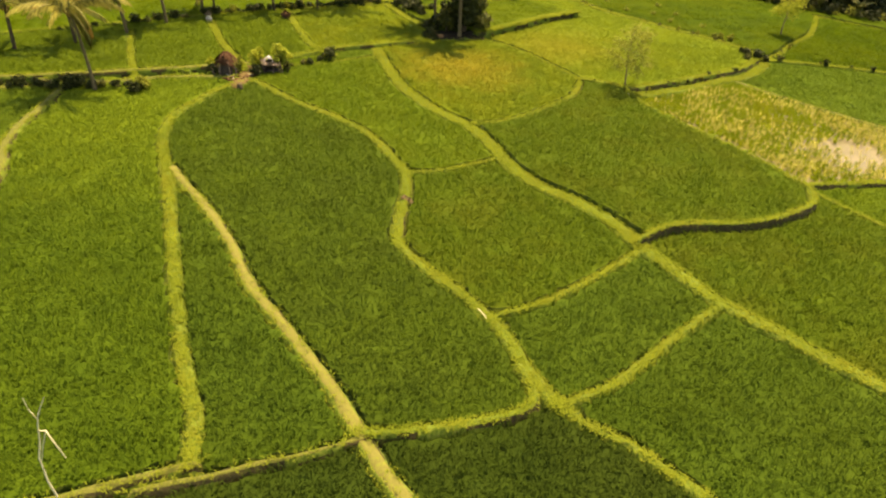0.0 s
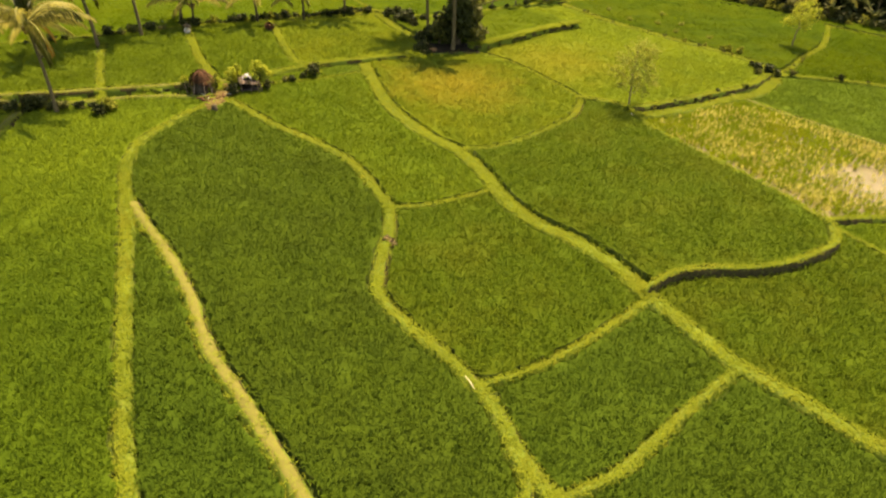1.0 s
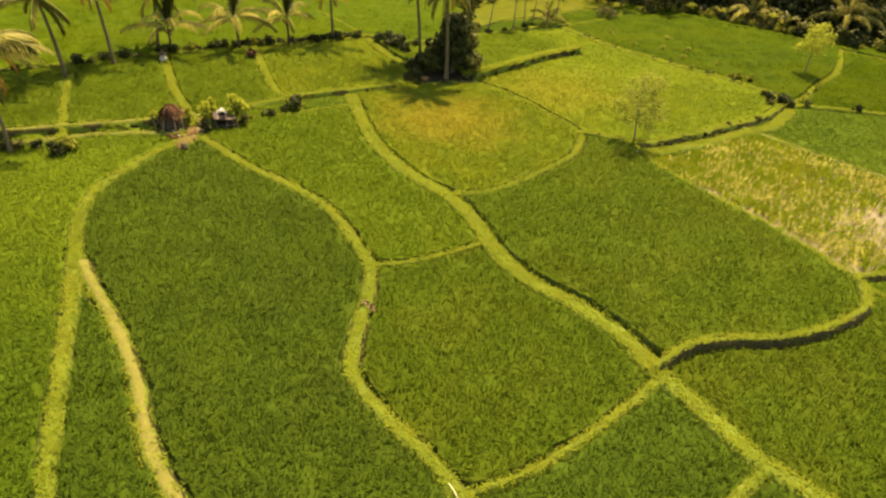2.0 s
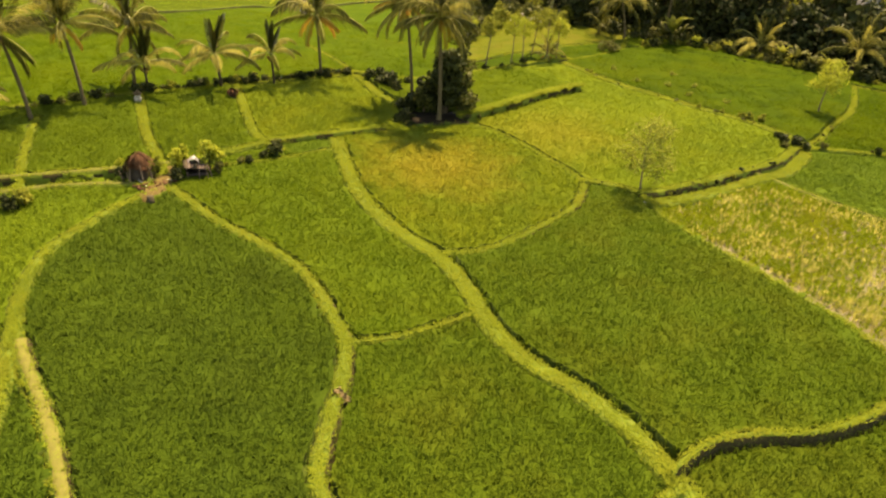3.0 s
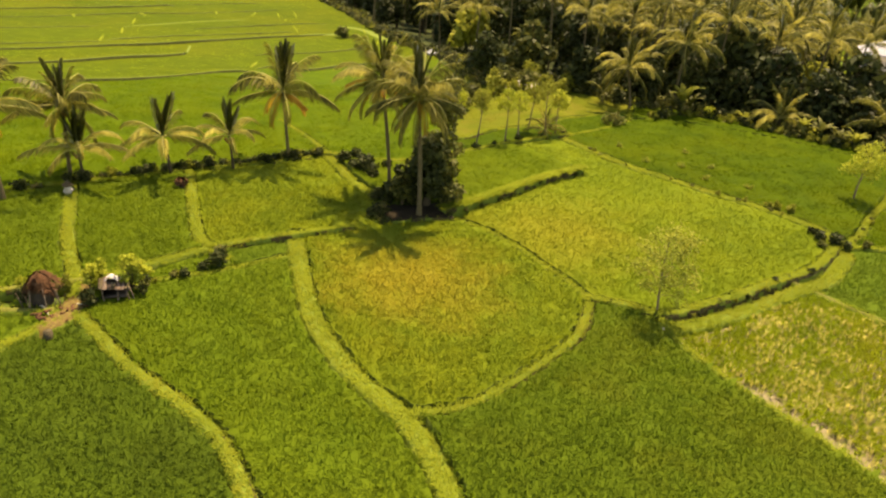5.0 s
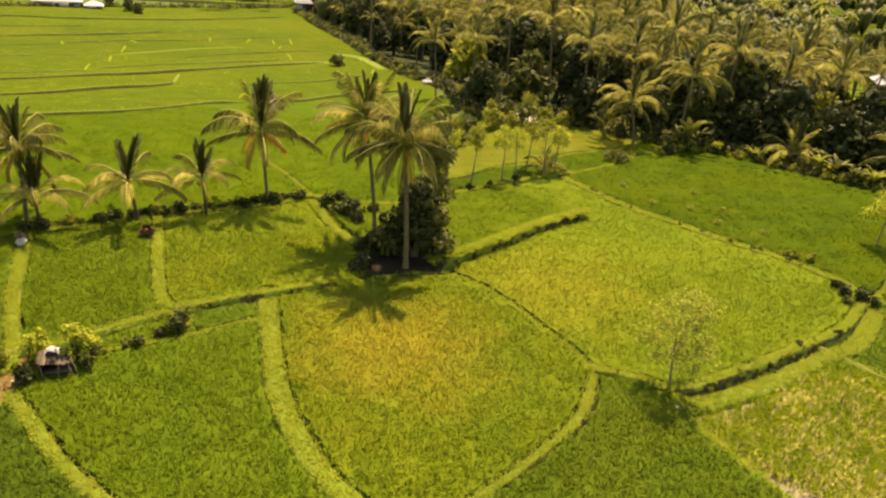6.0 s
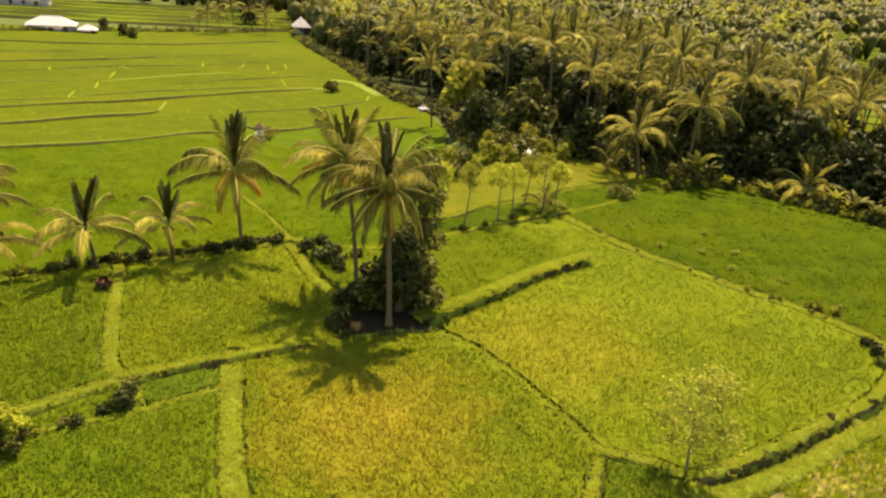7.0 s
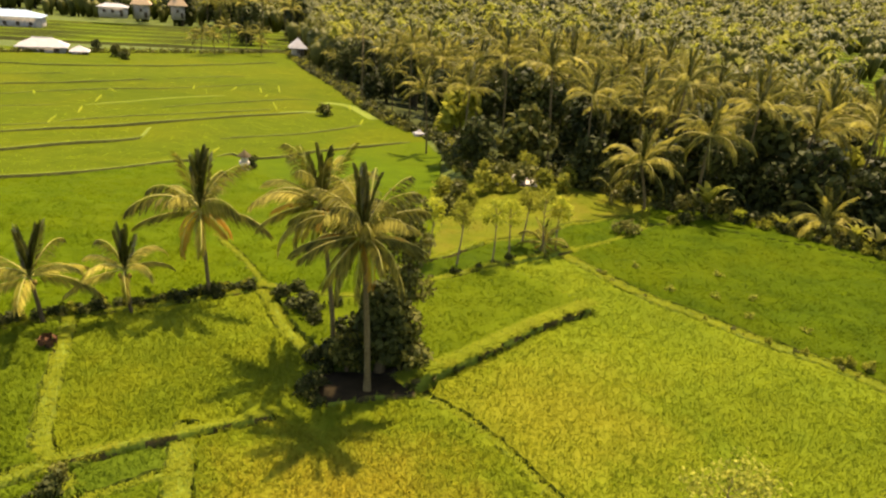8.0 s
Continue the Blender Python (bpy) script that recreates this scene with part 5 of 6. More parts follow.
for px, py, lx in ((-0.75, -0.5, 0.1), (0.75, -0.5, 0.22), (-0.75, 0.5, 0.0), (0.75, 0.5, 0.1), (0.98, -0.42, 0.3), (0.3, -0.55, -0.12)):
    plain("post", [tube(np.array([(px + lx, py, -0.1), (px + lx * 0.5, py, 0.6), (px, py, 1.15 + 0.12 * (py > 0))]), [0.045, 0.04, 0.035], 6)], WOOD, hut)
plain("platform", [box(0, 0, 0.42, 1.6, 1.05, 0.08)], DARK_OPENING, hut)
for i in range(7):
    x = -0.95 + 1.9 * (i + 0.5) / 7
    v, f = box(0, 0, 0, 0.30, rr.uniform(1.1, 1.45), 0.02)
    k, up = rr.uniform(-0.06, 0.06), rr.uniform(-0.04, 0.04)
    v = [(a + x + k * b, b + rr.uniform(-0.04, 0.04), c + 1.22 + up + 0.2 * b + 0.02 * (i % 2) - 0.05 * x) for a, b, c in v]
    plain("roof_sheet", [(v, f)], TIN_BROWN if i % 3 else BARK_DARK, hut, "rusty brown tin sheet")
plain("beam", [box(0, -0.5, 1.08, 1.7, 0.06, 0.07)], WOOD, hut)
plain("beam", [box(0, 0.5, 1.24, 1.7, 0.06, 0.07)], WOOD, hut)
plain("back_wall", [box(0, 0.48, 0.8, 1.5, 0.03, 0.7)], DARK_OPENING, hut)
plain("side_wall", [box(-0.74, 0, 0.75, 0.03, 0.95, 0.75)], DARK_OPENING, hut)
# a crumpled pale sheet thrown over the ridge
v, f = [], []
for a in range(8):
    for c in range(7):
        g, h = a / 7, c / 6
        x, y = -0.55 + 0.80 * g + rr.uniform(-0.05, 0.05), 0.05 + 0.66 * h + rr.uniform(-0.05, 0.05)
        v.append((x, y, 1.30 + 0.2 * y + 0.52 * math.sin(math.pi * g) * math.sin(math.pi * min(h + 0.25, 1)) + rr.uniform(-0.05, 0.05)))
f = [(a * 7 + c, a * 7 + c + 7, a * 7 + c + 8, a * 7 + c + 1) for a in range(7) for c in range(6)]
plain("sheet", [(v, f)], TIN, hut, "pale crumpled sheet on the roof")

hut = thing("thatched_hut", pose(-17.8, 54.0, 0.3, 0, 0, 10) @ Matrix.Scale(0.85, 4), "ramshackle field hut with shaggy reddish brown thatch", "hut")
for i in range(6):
    a = i * math.pi / 3
    plain("post", [tube(np.array([(0.95 * math.cos(a), 0.85 * math.sin(a), -0.1), (0.7 * math.cos(a), 0.7 * math.sin(a), 1.3)]), [0.05, 0.04], 6)], WOOD, hut)
plain("wall", [tube(np.array([(0, 0, 0.0), (0.03, 0, 0.6), (0, 0, 1.3)]), [0.6, 0.62, 0.5], 11)], DARK_OPENING, hut)
roof = []
for i in range(620):
    a, g = rr.uniform(0, 2 * math.pi), rr.uniform(0, 1) ** 0.7
    lump = 1 + 0.28 * math.sin(2 * a + 0.6) + 0.14 * math.sin(5 * a)
    r0 = 0.6 * g * lump
    r1 = r0 + rr.uniform(0.1, 0.45)
    z0 = 2.05 - 0.75 * g ** 1.5 + 0.12 * math.sin(3 * a)
    z1 = z0 - rr.uniform(0.1, 0.6)
    w = rr.uniform(0.015, 0.045)
    c, s = math.cos(a), math.sin(a)
    roof.append(([(r0 * c - w * s, r0 * s + w * c, z0), (r0 * c + w * s, r0 * s - w * c, z0), (r1 * c + w * s, r1 * s - w * c, z1), (r1 * c - w * s, r1 * s + w * c, z1 + 0.06)], [(0, 1, 2, 3)]))
roof.append(tube(np.array([(0, 0, 1.15), (0.03, 0, 1.5), (0.05, 0.04, 1.8), (0.08, 0.03, 2.0)]), [0.62, 0.6, 0.4, 0.1], 11))
plain("roof", roof, THATCH, hut, "shaggy reddish brown thatch")
for px, py, qx, qy, h in ((-0.9, -0.5, -1.15, -0.6, 1.0), (-0.3, -0.9, -0.6, -0.8, 0.9), (0.8, -0.7, 1.1, -0.5, 0.8), (-1.2, -0.2, -0.7, -0.3, 1.5)):
    plain("pole", [tube(np.array([(px, py, -0.1), (qx, qy, h)]), [0.035, 0.025], 5)], WOOD, hut)
for x, y, s, mt in ((-16.0, 55.4, 1.0, LEAF_YELLOW), (-15.7, 55.9, 1.0, LEAF_YELLOW), (-15.4, 55.5, 0.8, LEAF_YELLOW), (-14.1, 55.9, 1.3, LEAF_YELLOW), (-13.7, 56.1, 1.1, LEAF_YELLOW), (-13.3, 55.4, 0.6, LEAF_MID), (-19.1, 54.6, 0.6, LEAF_YELLOW), (-17.0, 54.9, 0.75, LEAF_LIGHT)):
    bush("bush", pose(x, y, 0.35, 0, 0, 70 * x) @ Matrix.Scale(s, 4), make_lobes(int(100 - x * 3), 7, 0.45, 0.5, 1.5, 0.3), 330, 0.11, mt, int(y * 11), "bright yellow-green bush beside the field huts", "bush", "bushes by the huts")
bush("bush", pose(-15.5, 54.0, 0.3), make_lobes(81, 5, 0.3, 0.2, 0.9, 0.35), 300, 0.11, LEAF_DARK, 81, "dark bush in the shade of the hut", "bush", "bushes by the huts")
bush("bush", pose(-18.7, 53.8, 0.3), make_lobes(82, 5, 0.35, 0.2, 0.7, 0.3), 260, 0.11, LEAF_DARK, 82, "dark bush in the shade of the hut", "bush", "bushes by the huts")

# rubble on the trodden crossing, stumps, little shrines
for n in range(26):
    x, y, s = -16.5 + rr.gauss(0, 0.5), 53.2 + rr.gauss(0, 0.65), rr.uniform(0.04, 0.10)
    v, f = box(0, 0, 0, s * rr.uniform(2, 6), s * 1.2, s)
    v = [(a * rr.uniform(0.8, 1.2), b * rr.uniform(0.7, 1.2), c * rr.uniform(0.6, 1.3)) for a, b, c in v]
    tagged(new("rubble", mesh_of("rubble", v, f, [THATCH if n % 11 else STONE])), "broken reddish brick and wood lying on the trodden crossing", "rubble", "rubble on the crossing").matrix_world = pose(x, y, 0.46, 0, rr.uniform(-15, 15), 47 * n)


def stump(x, y, h, label):
    ob = thing("tree_stump", pose(x, y, 0.2), label, "stump")
    plain("stem", [tube(np.array([(0, 0, -0.1), (0.03, 0, h * 0.5), (0, 0.03, h)]), [0.3, 0.22, 0.2], 8)], BARK_DARK, ob, "", True)
    if h < 0.7:
        return
    v, f = leaf_cloud([(0, 0, h, 0.5, 0.3)], 90, 0.22, int(10 * y), 0.2, 0.3)
    part("dry_leaves", mesh_of("dry_leaves", v, f, [THATCH]), ob, "dry brown leaves on the stump")


stump(-16.7, 69.6, 0.8, "dark stump with dry reddish leaves at the bund end")
stump(-15.9, 51.0, 0.55, "short dark stump beside the dirt crossing")
bush("bush", pose(-22.7, 48.7, 0.2), make_lobes(83, 5, 0.3, 0.2, 0.8, 0.4), 380, 0.12, LEAF_DARK, 83, "dark bush standing in the rice edge")
bush("bush", pose(-22.4, 49.4, 0.3), make_lobes(84, 5, 0.3, 0.3, 0.9, 0.4), 300, 0.12, LEAF_LIGHT, 84, "pale green bush beside the bund")


def shrine(x, y, z, s, label):
    ob = thing("field_shrine", pose(x, y, z, 0, 0, 20) @ Matrix.Scale(s, 4), label, "shrine")
    plain("plinth", [box(0, 0, 0.35, 0.7, 0.7, 0.8), box(0, 0, 0.8, 0.9, 0.9, 0.12)], STONE, ob)
    plain("cell", [box(0, 0, 1.1, 0.55, 0.55, 0.5)], STONE, ob)
    plain("roof", [tube(np.array([(0, 0, 1.33), (0, 0, 1.45), (0, 0, 1.75), (0, 0, 1.95)]), [0.62, 0.55, 0.2, 0.03], 4)], BARK_DARK, ob)


shrine(-23.2, 66.9, 0.3, 0.6, "low pale stone shrine at the bund end")
shrine(-20.8, 114.1, -2.6, 1.25, "small white stone shrine with dark roof among terraces")
bush("bush", pose(-20.3, 115.1, -2.7), make_lobes(85, 4, 0.4, 0.4, 1.4, 0.5), 260, 0.18, LEAF_DARK, 85, "dark bush behind the field shrine")
bush("bush", pose(-21.5, 159.1, -5.4) @ Matrix.Scale(1.3, 4), make_lobes(86, 5, 0.8, 0.4, 1.4, 0.7), 260, 0.25, LEAF_MID, 86, "green bush at the terrace edge")

# litter on the bunds: a bleached stick, a heap of dry stalks, a pale stone; weeds standing over the far rice
ob = thing("bamboo_stick", pose(1.98, 26.1, 0.44, 0, 0, -61) @ Matrix.Scale(0.5, 4), "bleached bamboo stick lying on a grassy bund", "stick")
plain("stick", [tube(np.array([(-0.75, 0, 0.02), (0, 0.05, 0.06), (0.75, 0, 0.0)]), [0.045, 0.045, 0.035], 6)], DRY_WOOD, ob)
for x, y in ((-2.45, 36.3), (-2.1, 36.0)):
    v, f = leaf_cloud([(0, 0, 0.06, 0.24, 0.10)], 50, 0.13, int(-100 * x), 0.5, 0.2)
    tagged(new("straw_tuft", mesh_of("straw_tuft", v, f, [DRY_STALK])), "small tuft of dry reddish straw on a bund", "straw").matrix_world = pose(x, y, 0.38)
v, f = box(0, 0, 0.12, 0.3, 0.24, 0.3)
tagged(new("stone", mesh_of("stone", [(a * rr.uniform(0.8, 1.1), b * rr.uniform(0.8, 1.1), c) for a, b, c in v], f, [STONE])), "pale stone at the foot of the sapling", "stone").matrix_world = pose(13.6, 56.7, 0.3, 0, 8, 30)
for n, (x, y) in enumerate(((18.1, 84.3), (22.3, 87.8), (23.6, 84.0), (22.3, 81.0), (21.0, 83.7), (16.4, 87.9), (25.4, 79.6))):
    bush("weed", pose(x, y, 0.5, 0, 0, 50 * n), make_lobes(420 + n, 5, 0.35, 0.1, 0.5, 0.22), 110, 0.08, LEAF_PALE, 420 + n, "pale flowering weed standing over the rice", "weed", "weeds in the far paddy")

# a bleached dead branch standing by the near bund
ob = thing("dead_branch", pose(-11.3, 14.7, 0.25), "thin bleached dead branch standing upright", "branch")
for nm, pts, rad in (("stem", [(0, 0, 0), (-0.20, 0.0, 0.9), (-0.26, 0.02, 1.9), (-0.10, 0.05, 2.6), (0.02, 0, 3.3), (0.10, 0.0, 3.7)], [0.034, 0.032, 0.028, 0.026, 0.022, 0.020]),
                     ("twig", [(0.10, 0, 3.7), (0.24, 0.05, 4.05), (0.46, 0.0, 4.5)], [0.020, 0.017, 0.012]),
                     ("twig", [(0.06, 0, 3.6), (-0.10, 0, 3.95), (-0.20, 0.05, 4.35)], [0.014, 0.011, 0.008]),
                     ("twig", [(0.02, 0, 3.1), (0.24, -0.05, 3.2), (0.48, -0.05, 2.5), (0.62, -0.05, 2.1)], [0.020, 0.022, 0.020, 0.016]),
                     ("twig", [(0.24, -0.02, 3.2), (0.02, -0.04, 2.5), (-0.14, -0.05, 1.9)], [0.018, 0.018, 0.014])):
    plain(nm, [tube(np.array(pts), rad, 5)], DRY_WOOD, ob)

# ------------------------------------------------------------ forest edge and forest
def banana(x, y, z, s, seed, mat):
    r = random.Random(seed)
    ob = thing("banana_plant", pose(x, y, z, 0, 0, 40 * seed) @ Matrix.Scale(s, 4), "banana plant with broad torn green leaves at the forest edge", "banana plant", "banana plants")
    plain("stem", [tube(np.array([(0, 0, -0.3), (0, 0, 0.8), (0.05, 0, 1.5)]), [0.14, 0.11, 0.07], 7)], LEAF_MID, ob, "", True)
    for i in range(9):
        az, up = 40 * i + r.uniform(-15, 15), r.uniform(58, 87)
        L = r.uniform(1.5, 2.2)
        v, f = [], []
        x0, z0 = 0, 1.4
        for k in range(8):
            g = k / 7
            an = radians(up - 70 * g ** 1.7)
            if k:
                x0 += L / 7 * math.cos(an)
                z0 += L / 7 * math.sin(an)
            w = 0.24 * math.sin(math.pi * min(0.08 + g * 0.9, 1)) * r.uniform(0.75, 1.1) + 0.02
            v += [(x0, -w, z0 - 0.07), (x0, 0, z0), (x0, w, z0 - 0.07)]
        for k in range(7):
            f += [(3 * k, 3 * k + 1, 3 * k + 4, 3 * k + 3), (3 * k + 1, 3 * k + 2, 3 * k + 5, 3 * k + 4)]
        part("leaf", mesh_of("leaf", v, f, [mat]), ob, "", pose(0, 0, 0, 0, 0, az))


for n, (x, y, s) in enumerate(((25.2, 101.9, 1.4), (26.2, 102.4, 1.0), (33.4, 99.9, 0.8), (36.6, 97.7, 0.9), (37.8, 96.3, 0.95), (38.9, 95.0, 0.9), (40.3, 94.2, 0.9), (43, 93.0, 0.95), (47, 91.2, 1.0), (31.6, 100.6, 0.7), (24.4, 102.4, 0.95))):
    banana(x, y, ground_z(x, y), s, n, LEAF_MID if n % 3 else LEAF_LIGHT)
bush("bush", pose(28.1, 101.4, 0.1), make_lobes(88, 5, 0.5, 0.5, 1.5, 0.55), 480, 0.16, LEAF_YELLOW, 88, "bright yellow bush at the forest edge")

palm(20.1, 103.2, 0.0, 4.6, (-1.0, 0.2), 1.0, (6, 7, 7, 3, 0), 101, 5, 0.15, "coconut palm with arching pale fronds at the forest edge", "forest palms")
palm(24.8, 104.0, -0.3, 7.8, (0.2, 0.3), 1.0, (6, 7, 8, 3, 0), 103, 25, 0.15, "coconut palm with arching pale fronds at the forest edge", "forest palms")
palm(17.2, 105.0, -0.1, 1.4, (0.1, 0.2), 0.7, (8, 3, 2, 0, 0), 104, 5, 0.15, "young palm with upright fronds at the paddy corner", "forest palms")
palm(35.0, 100.0, -0.1, 1.6, (0.1, 0.2), 0.95, (9, 6, 4, 0, 0), 105, 50, 0.17, "young coconut palm at the forest edge", "forest palms")
palm(44.0, 96.0, -0.2, 3.0, (0.1, 0.2), 1.05, (5, 8, 7, 0, 0), 106, 10, 0.17, "young coconut palm at the forest edge", "forest palms")
palm(9.7, 90.2, 0.5, 0.5, (0.1, 0.0), 0.55, (6, 5, 4, 0, 2), 107, 10, 0.14, "small yellowing palm on the bund", "forest palms")
tree_big = tree("forest_tree", pose(3.9, 113.8, -0.8), 6.6, 1.8, 1.4, 14, 1250, 0.33, LEAF_DARK, 201, "dense dark round-crowned tree at the forest edge", "tree", "forest trees", 0.24, 0.2)
tree_mid = tree("forest_tree", pose(9.5, 116.5, -1.6), 9.0, 2.2, 1.6, 12, 720, 0.57, LEAF_MID, 202, "leafy green forest tree with uneven crown", "tree", "forest trees", 0.25, 0.25)
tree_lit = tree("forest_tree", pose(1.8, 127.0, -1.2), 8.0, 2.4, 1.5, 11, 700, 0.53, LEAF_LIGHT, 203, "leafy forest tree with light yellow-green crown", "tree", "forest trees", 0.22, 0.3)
tree_dk2 = tree("forest_tree", pose(43.5, 103.5, -2.5), 11.0, 2.5, 1.8, 14, 850, 0.58, LEAF_DARK, 204, "tall dark forest tree with dense crown", "tree", "forest trees", 0.3, 0.15)
palm_tmpl = [palm(30.0, 108.0, ground_z(30, 108), 10.5, (0.3, 0.4), 1.0, (5, 6, 5, 1, 0), 211, 0, 0.14, "coconut palm with arching fronds in the forest", "forest palms"),
             palm(12.5, 121.0, ground_z(12.5, 121), 11.5, (-0.8, 0.3), 1.0, (6, 5, 5, 2, 0), 212, 40, 0.14, "coconut palm with arching fronds in the forest", "forest palms"),
             palm(36.5, 112.0, ground_z(36.5, 112), 9.5, (0.9, -0.2), 1.05, (5, 6, 5, 1, 0), 213, 70, 0.14, "leaning coconut palm in the forest", "forest palms")]
taken = [(31.6, 105.0), (35.2, 103.6), (39.4, 101.2), (28.0, 107.4), (22.0, 108.0), (15.4, 109.4), (42.6, 99.6), (46.5, 98.0), (32.5, 110.5), (51.6, 123.0), (50.5, 119.5), (19.2, 103.2), (24.4, 104.0), (3.9, 113.8), (9.5, 116.5), (2.6, 121.5), (7.2, 124.5), (-2.4, 134.0), (3.8, 131.5), (15.5, 112.0), (1.8, 127), (43.5, 103.5), (30, 108), (12.5, 121), (36.5, 112)]
# dark trees added as a backing that fills the shaded gaps behind the edge
for n, (x, y, s) in enumerate(((31.6, 105.0, 0.75), (35.2, 103.6, 0.85), (39.4, 101.2, 0.9), (28.0, 107.4, 0.9), (22.0, 108.0, 0.8), (15.4, 109.4, 0.7), (42.6, 99.6, 0.8), (46.5, 98.0, 0.9), (32.5, 110.5, 1.1))):
    copy_thing(tree_dk2 if n in (1, 8) else tree_big, pose(x, y, ground_z(x, y) - 0.4, 0, 0, 83 * n) @ Matrix.Scale(s * (1.0 if n in (1, 8) else 1.35), 4))
for n, (x, y, s) in enumerate(((2.6, 121.5, 0.85), (7.2, 124.5, 0.95), (-2.4, 134.0, 0.9), (3.8, 131.5, 0.95), (15.5, 112.0, 0.8))):
    copy_thing(palm_tmpl[n % 3], pose(x, y, ground_z(x, y), 0, 0, 77 * n) @ Matrix.Scale(s, 4))
for gy_ in np.arange(96, 236, 5.6):
    for gx_ in np.arange(-60, 135, 5.6):
        x, y = gx_ + rr.uniform(-2.4, 2.4), gy_ + rr.uniform(-2.4, 2.4)
        f = forest_depth(x, y)
        if f < 2.2 or f > 78 or abs(x - 3) > 0.70 * (y - 30) + 6 or any(math.hypot(x - a, y - b) < 3.6 for a, b in taken):
            continue
        z = ground_z(x, y)
        pick = rr.random() + 0.35 * wobble(x, y, 0.045)
        turn, s = rr.uniform(0, 360), rr.uniform(0.85, 1.15)
        if f < 7:
            s *= 0.72
        if x > 0.43 * y - 6 + 14 * wobble(x, y, 0.03) and y > 172 and rr.random() > 0.12:
            continue
        if pick < (0.42 if f < 18 else 0.56):
            if f < 7:
                s *= 0.8
            copy_thing(palm_tmpl[rr.randrange(3)], pose(x, y, z, 0, 0, turn) @ Matrix.Scale(s, 4))
        elif pick < (0.96 if f < 18 else 0.88):
            dark = rr.random() < 0.5
            copy_thing(tree_big if dark else tree_dk2, pose(x, y, z, 0, 0, turn) @ Matrix.Scale(s * (1.35 if dark else 0.95), 4))
        elif pick < 1.04:
            copy_thing(tree_mid, pose(x, y, z, 0, 0, turn) @ Matrix.Scale(s, 4))
        else:
            copy_thing(tree_lit, pose(x, y, z, 0, 0, turn) @ Matrix.Scale(s, 4))

# undergrowth along the forest edge and the woods beyond, too many to count
edge = spline(FOREST_EDGE[1:17], 0.8)
lob = {"dark": [], "mid": [], "light": []}
for (x, y) in edge:
    for _ in range(6):
        a, b = x + rr.uniform(-1.0, 2.2), y + rr.uniform(0.3, 2.8 if _ < 3 else 6.5)
        if forest_depth(a, b) < -0.4:
            continue
        s = rr.uniform(0.5, 1.0)
        lob[rr.choice(("dark", "dark", "dark", "dark", "mid", "mid", "mid", "light"))].append((a, b, ground_z(a, b) + s * rr.uniform(0.5, 1.2), s, s * 0.9))
for key, mat, name in (("dark", LEAF_DARK, "dark"), ("mid", LEAF_MID, "green"), ("light", LEAF_LIGHT, "light green")):
    v, f = leaf_cloud(lob[key], 38 * len(lob[key]), 0.25, 301, shell=0.3)
    tagged(new("undergrowth", mesh_of("undergrowth", v, f, [mat])), name + " leafy undergrowth along the forest edge", "undergrowth", kind="stuff")
crowns = {"dark": [], "mid": [], "light": [], "palm": []}
d = 205.0
while d < 1500:
    step = 6.2 * (1 + max(0, d - 260) / 330)
    half = int(0.72 * d / step)
    for i in range(-half, half + 1):
        x, y = 3 + i * step + rr.uniform(-0.45, 0.45) * step, 35 + (d - 35) * rr.uniform(0.985, 1.015) + rr.uniform(-2, 2)
        f = forest_depth(x, y)
        behind = f < 4 and y > 350 and x < -50
        if not behind and (f < 4 or (f < 78 and y < 236)):
            continue
        if 0.43 * y - 6 + 14 * wobble(x, y, 0.03) < x < 0.43 * y + 75 and y < 400 and rr.random() > 0.12:
            continue
        z = ground_z(x, y)
        s = rr.uniform(0.65, 1.4) * min(1 + max(0, d - 300) / 700, 2.2)
        pick = rr.random() + 0.5 * wobble(x, y, 0.012)
        if pick < 0.38:
            crowns["palm"].append((x, y, z + rr.uniform(8, 12.5), 3.9 * s))
        else:
            k = "dark" if pick < 0.55 else "mid" if pick < 0.80 else "light"
            for _ in range(3):
                crowns[k].append((x + rr.uniform(-2, 2) * s, y + rr.uniform(-2, 2) * s, z + rr.uniform(4.5, 8.5), 2.3 * s, 1.9 * s))
    d += step * 0.95
for key, mat, name in (("dark", LEAF_MID, "dark green"), ("mid", LEAF_FAR_HAZE, "green"), ("light", LEAF_FAR_LIGHT_HAZE, "light green")):
    near = [c for c in crowns[key] if math.hypot(c[0], c[1] - 38) < 360]
    past = [c for c in crowns[key] if math.hypot(c[0], c[1] - 38) >= 360]
    v, f = join([leaf_cloud(near, 26 * len(near), 0.5, 302, shell=0.5), leaf_cloud(past, 9 * len(past), 0.95, 303, shell=0.55)])
    tagged(new("far_woods", mesh_of("far_woods", v, f, [mat])), name + " crowns of the distant woods", "woods", kind="stuff")
# filler shells: closed bodies in place of the crowns' shaded inner leaves
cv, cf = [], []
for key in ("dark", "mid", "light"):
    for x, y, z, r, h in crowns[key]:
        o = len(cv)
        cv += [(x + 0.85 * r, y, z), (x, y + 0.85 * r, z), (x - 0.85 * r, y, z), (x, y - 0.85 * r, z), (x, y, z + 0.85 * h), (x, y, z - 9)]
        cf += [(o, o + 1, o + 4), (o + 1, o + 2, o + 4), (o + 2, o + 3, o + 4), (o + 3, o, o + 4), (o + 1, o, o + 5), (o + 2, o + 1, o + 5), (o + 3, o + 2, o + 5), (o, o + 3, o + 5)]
tagged(new("far_woods", mesh_of("far_woods", cv, cf, [LEAF_MID])), "filler shells for the shaded inner crowns of the distant woods", "woods", kind="stuff")
pv, pf = [], []
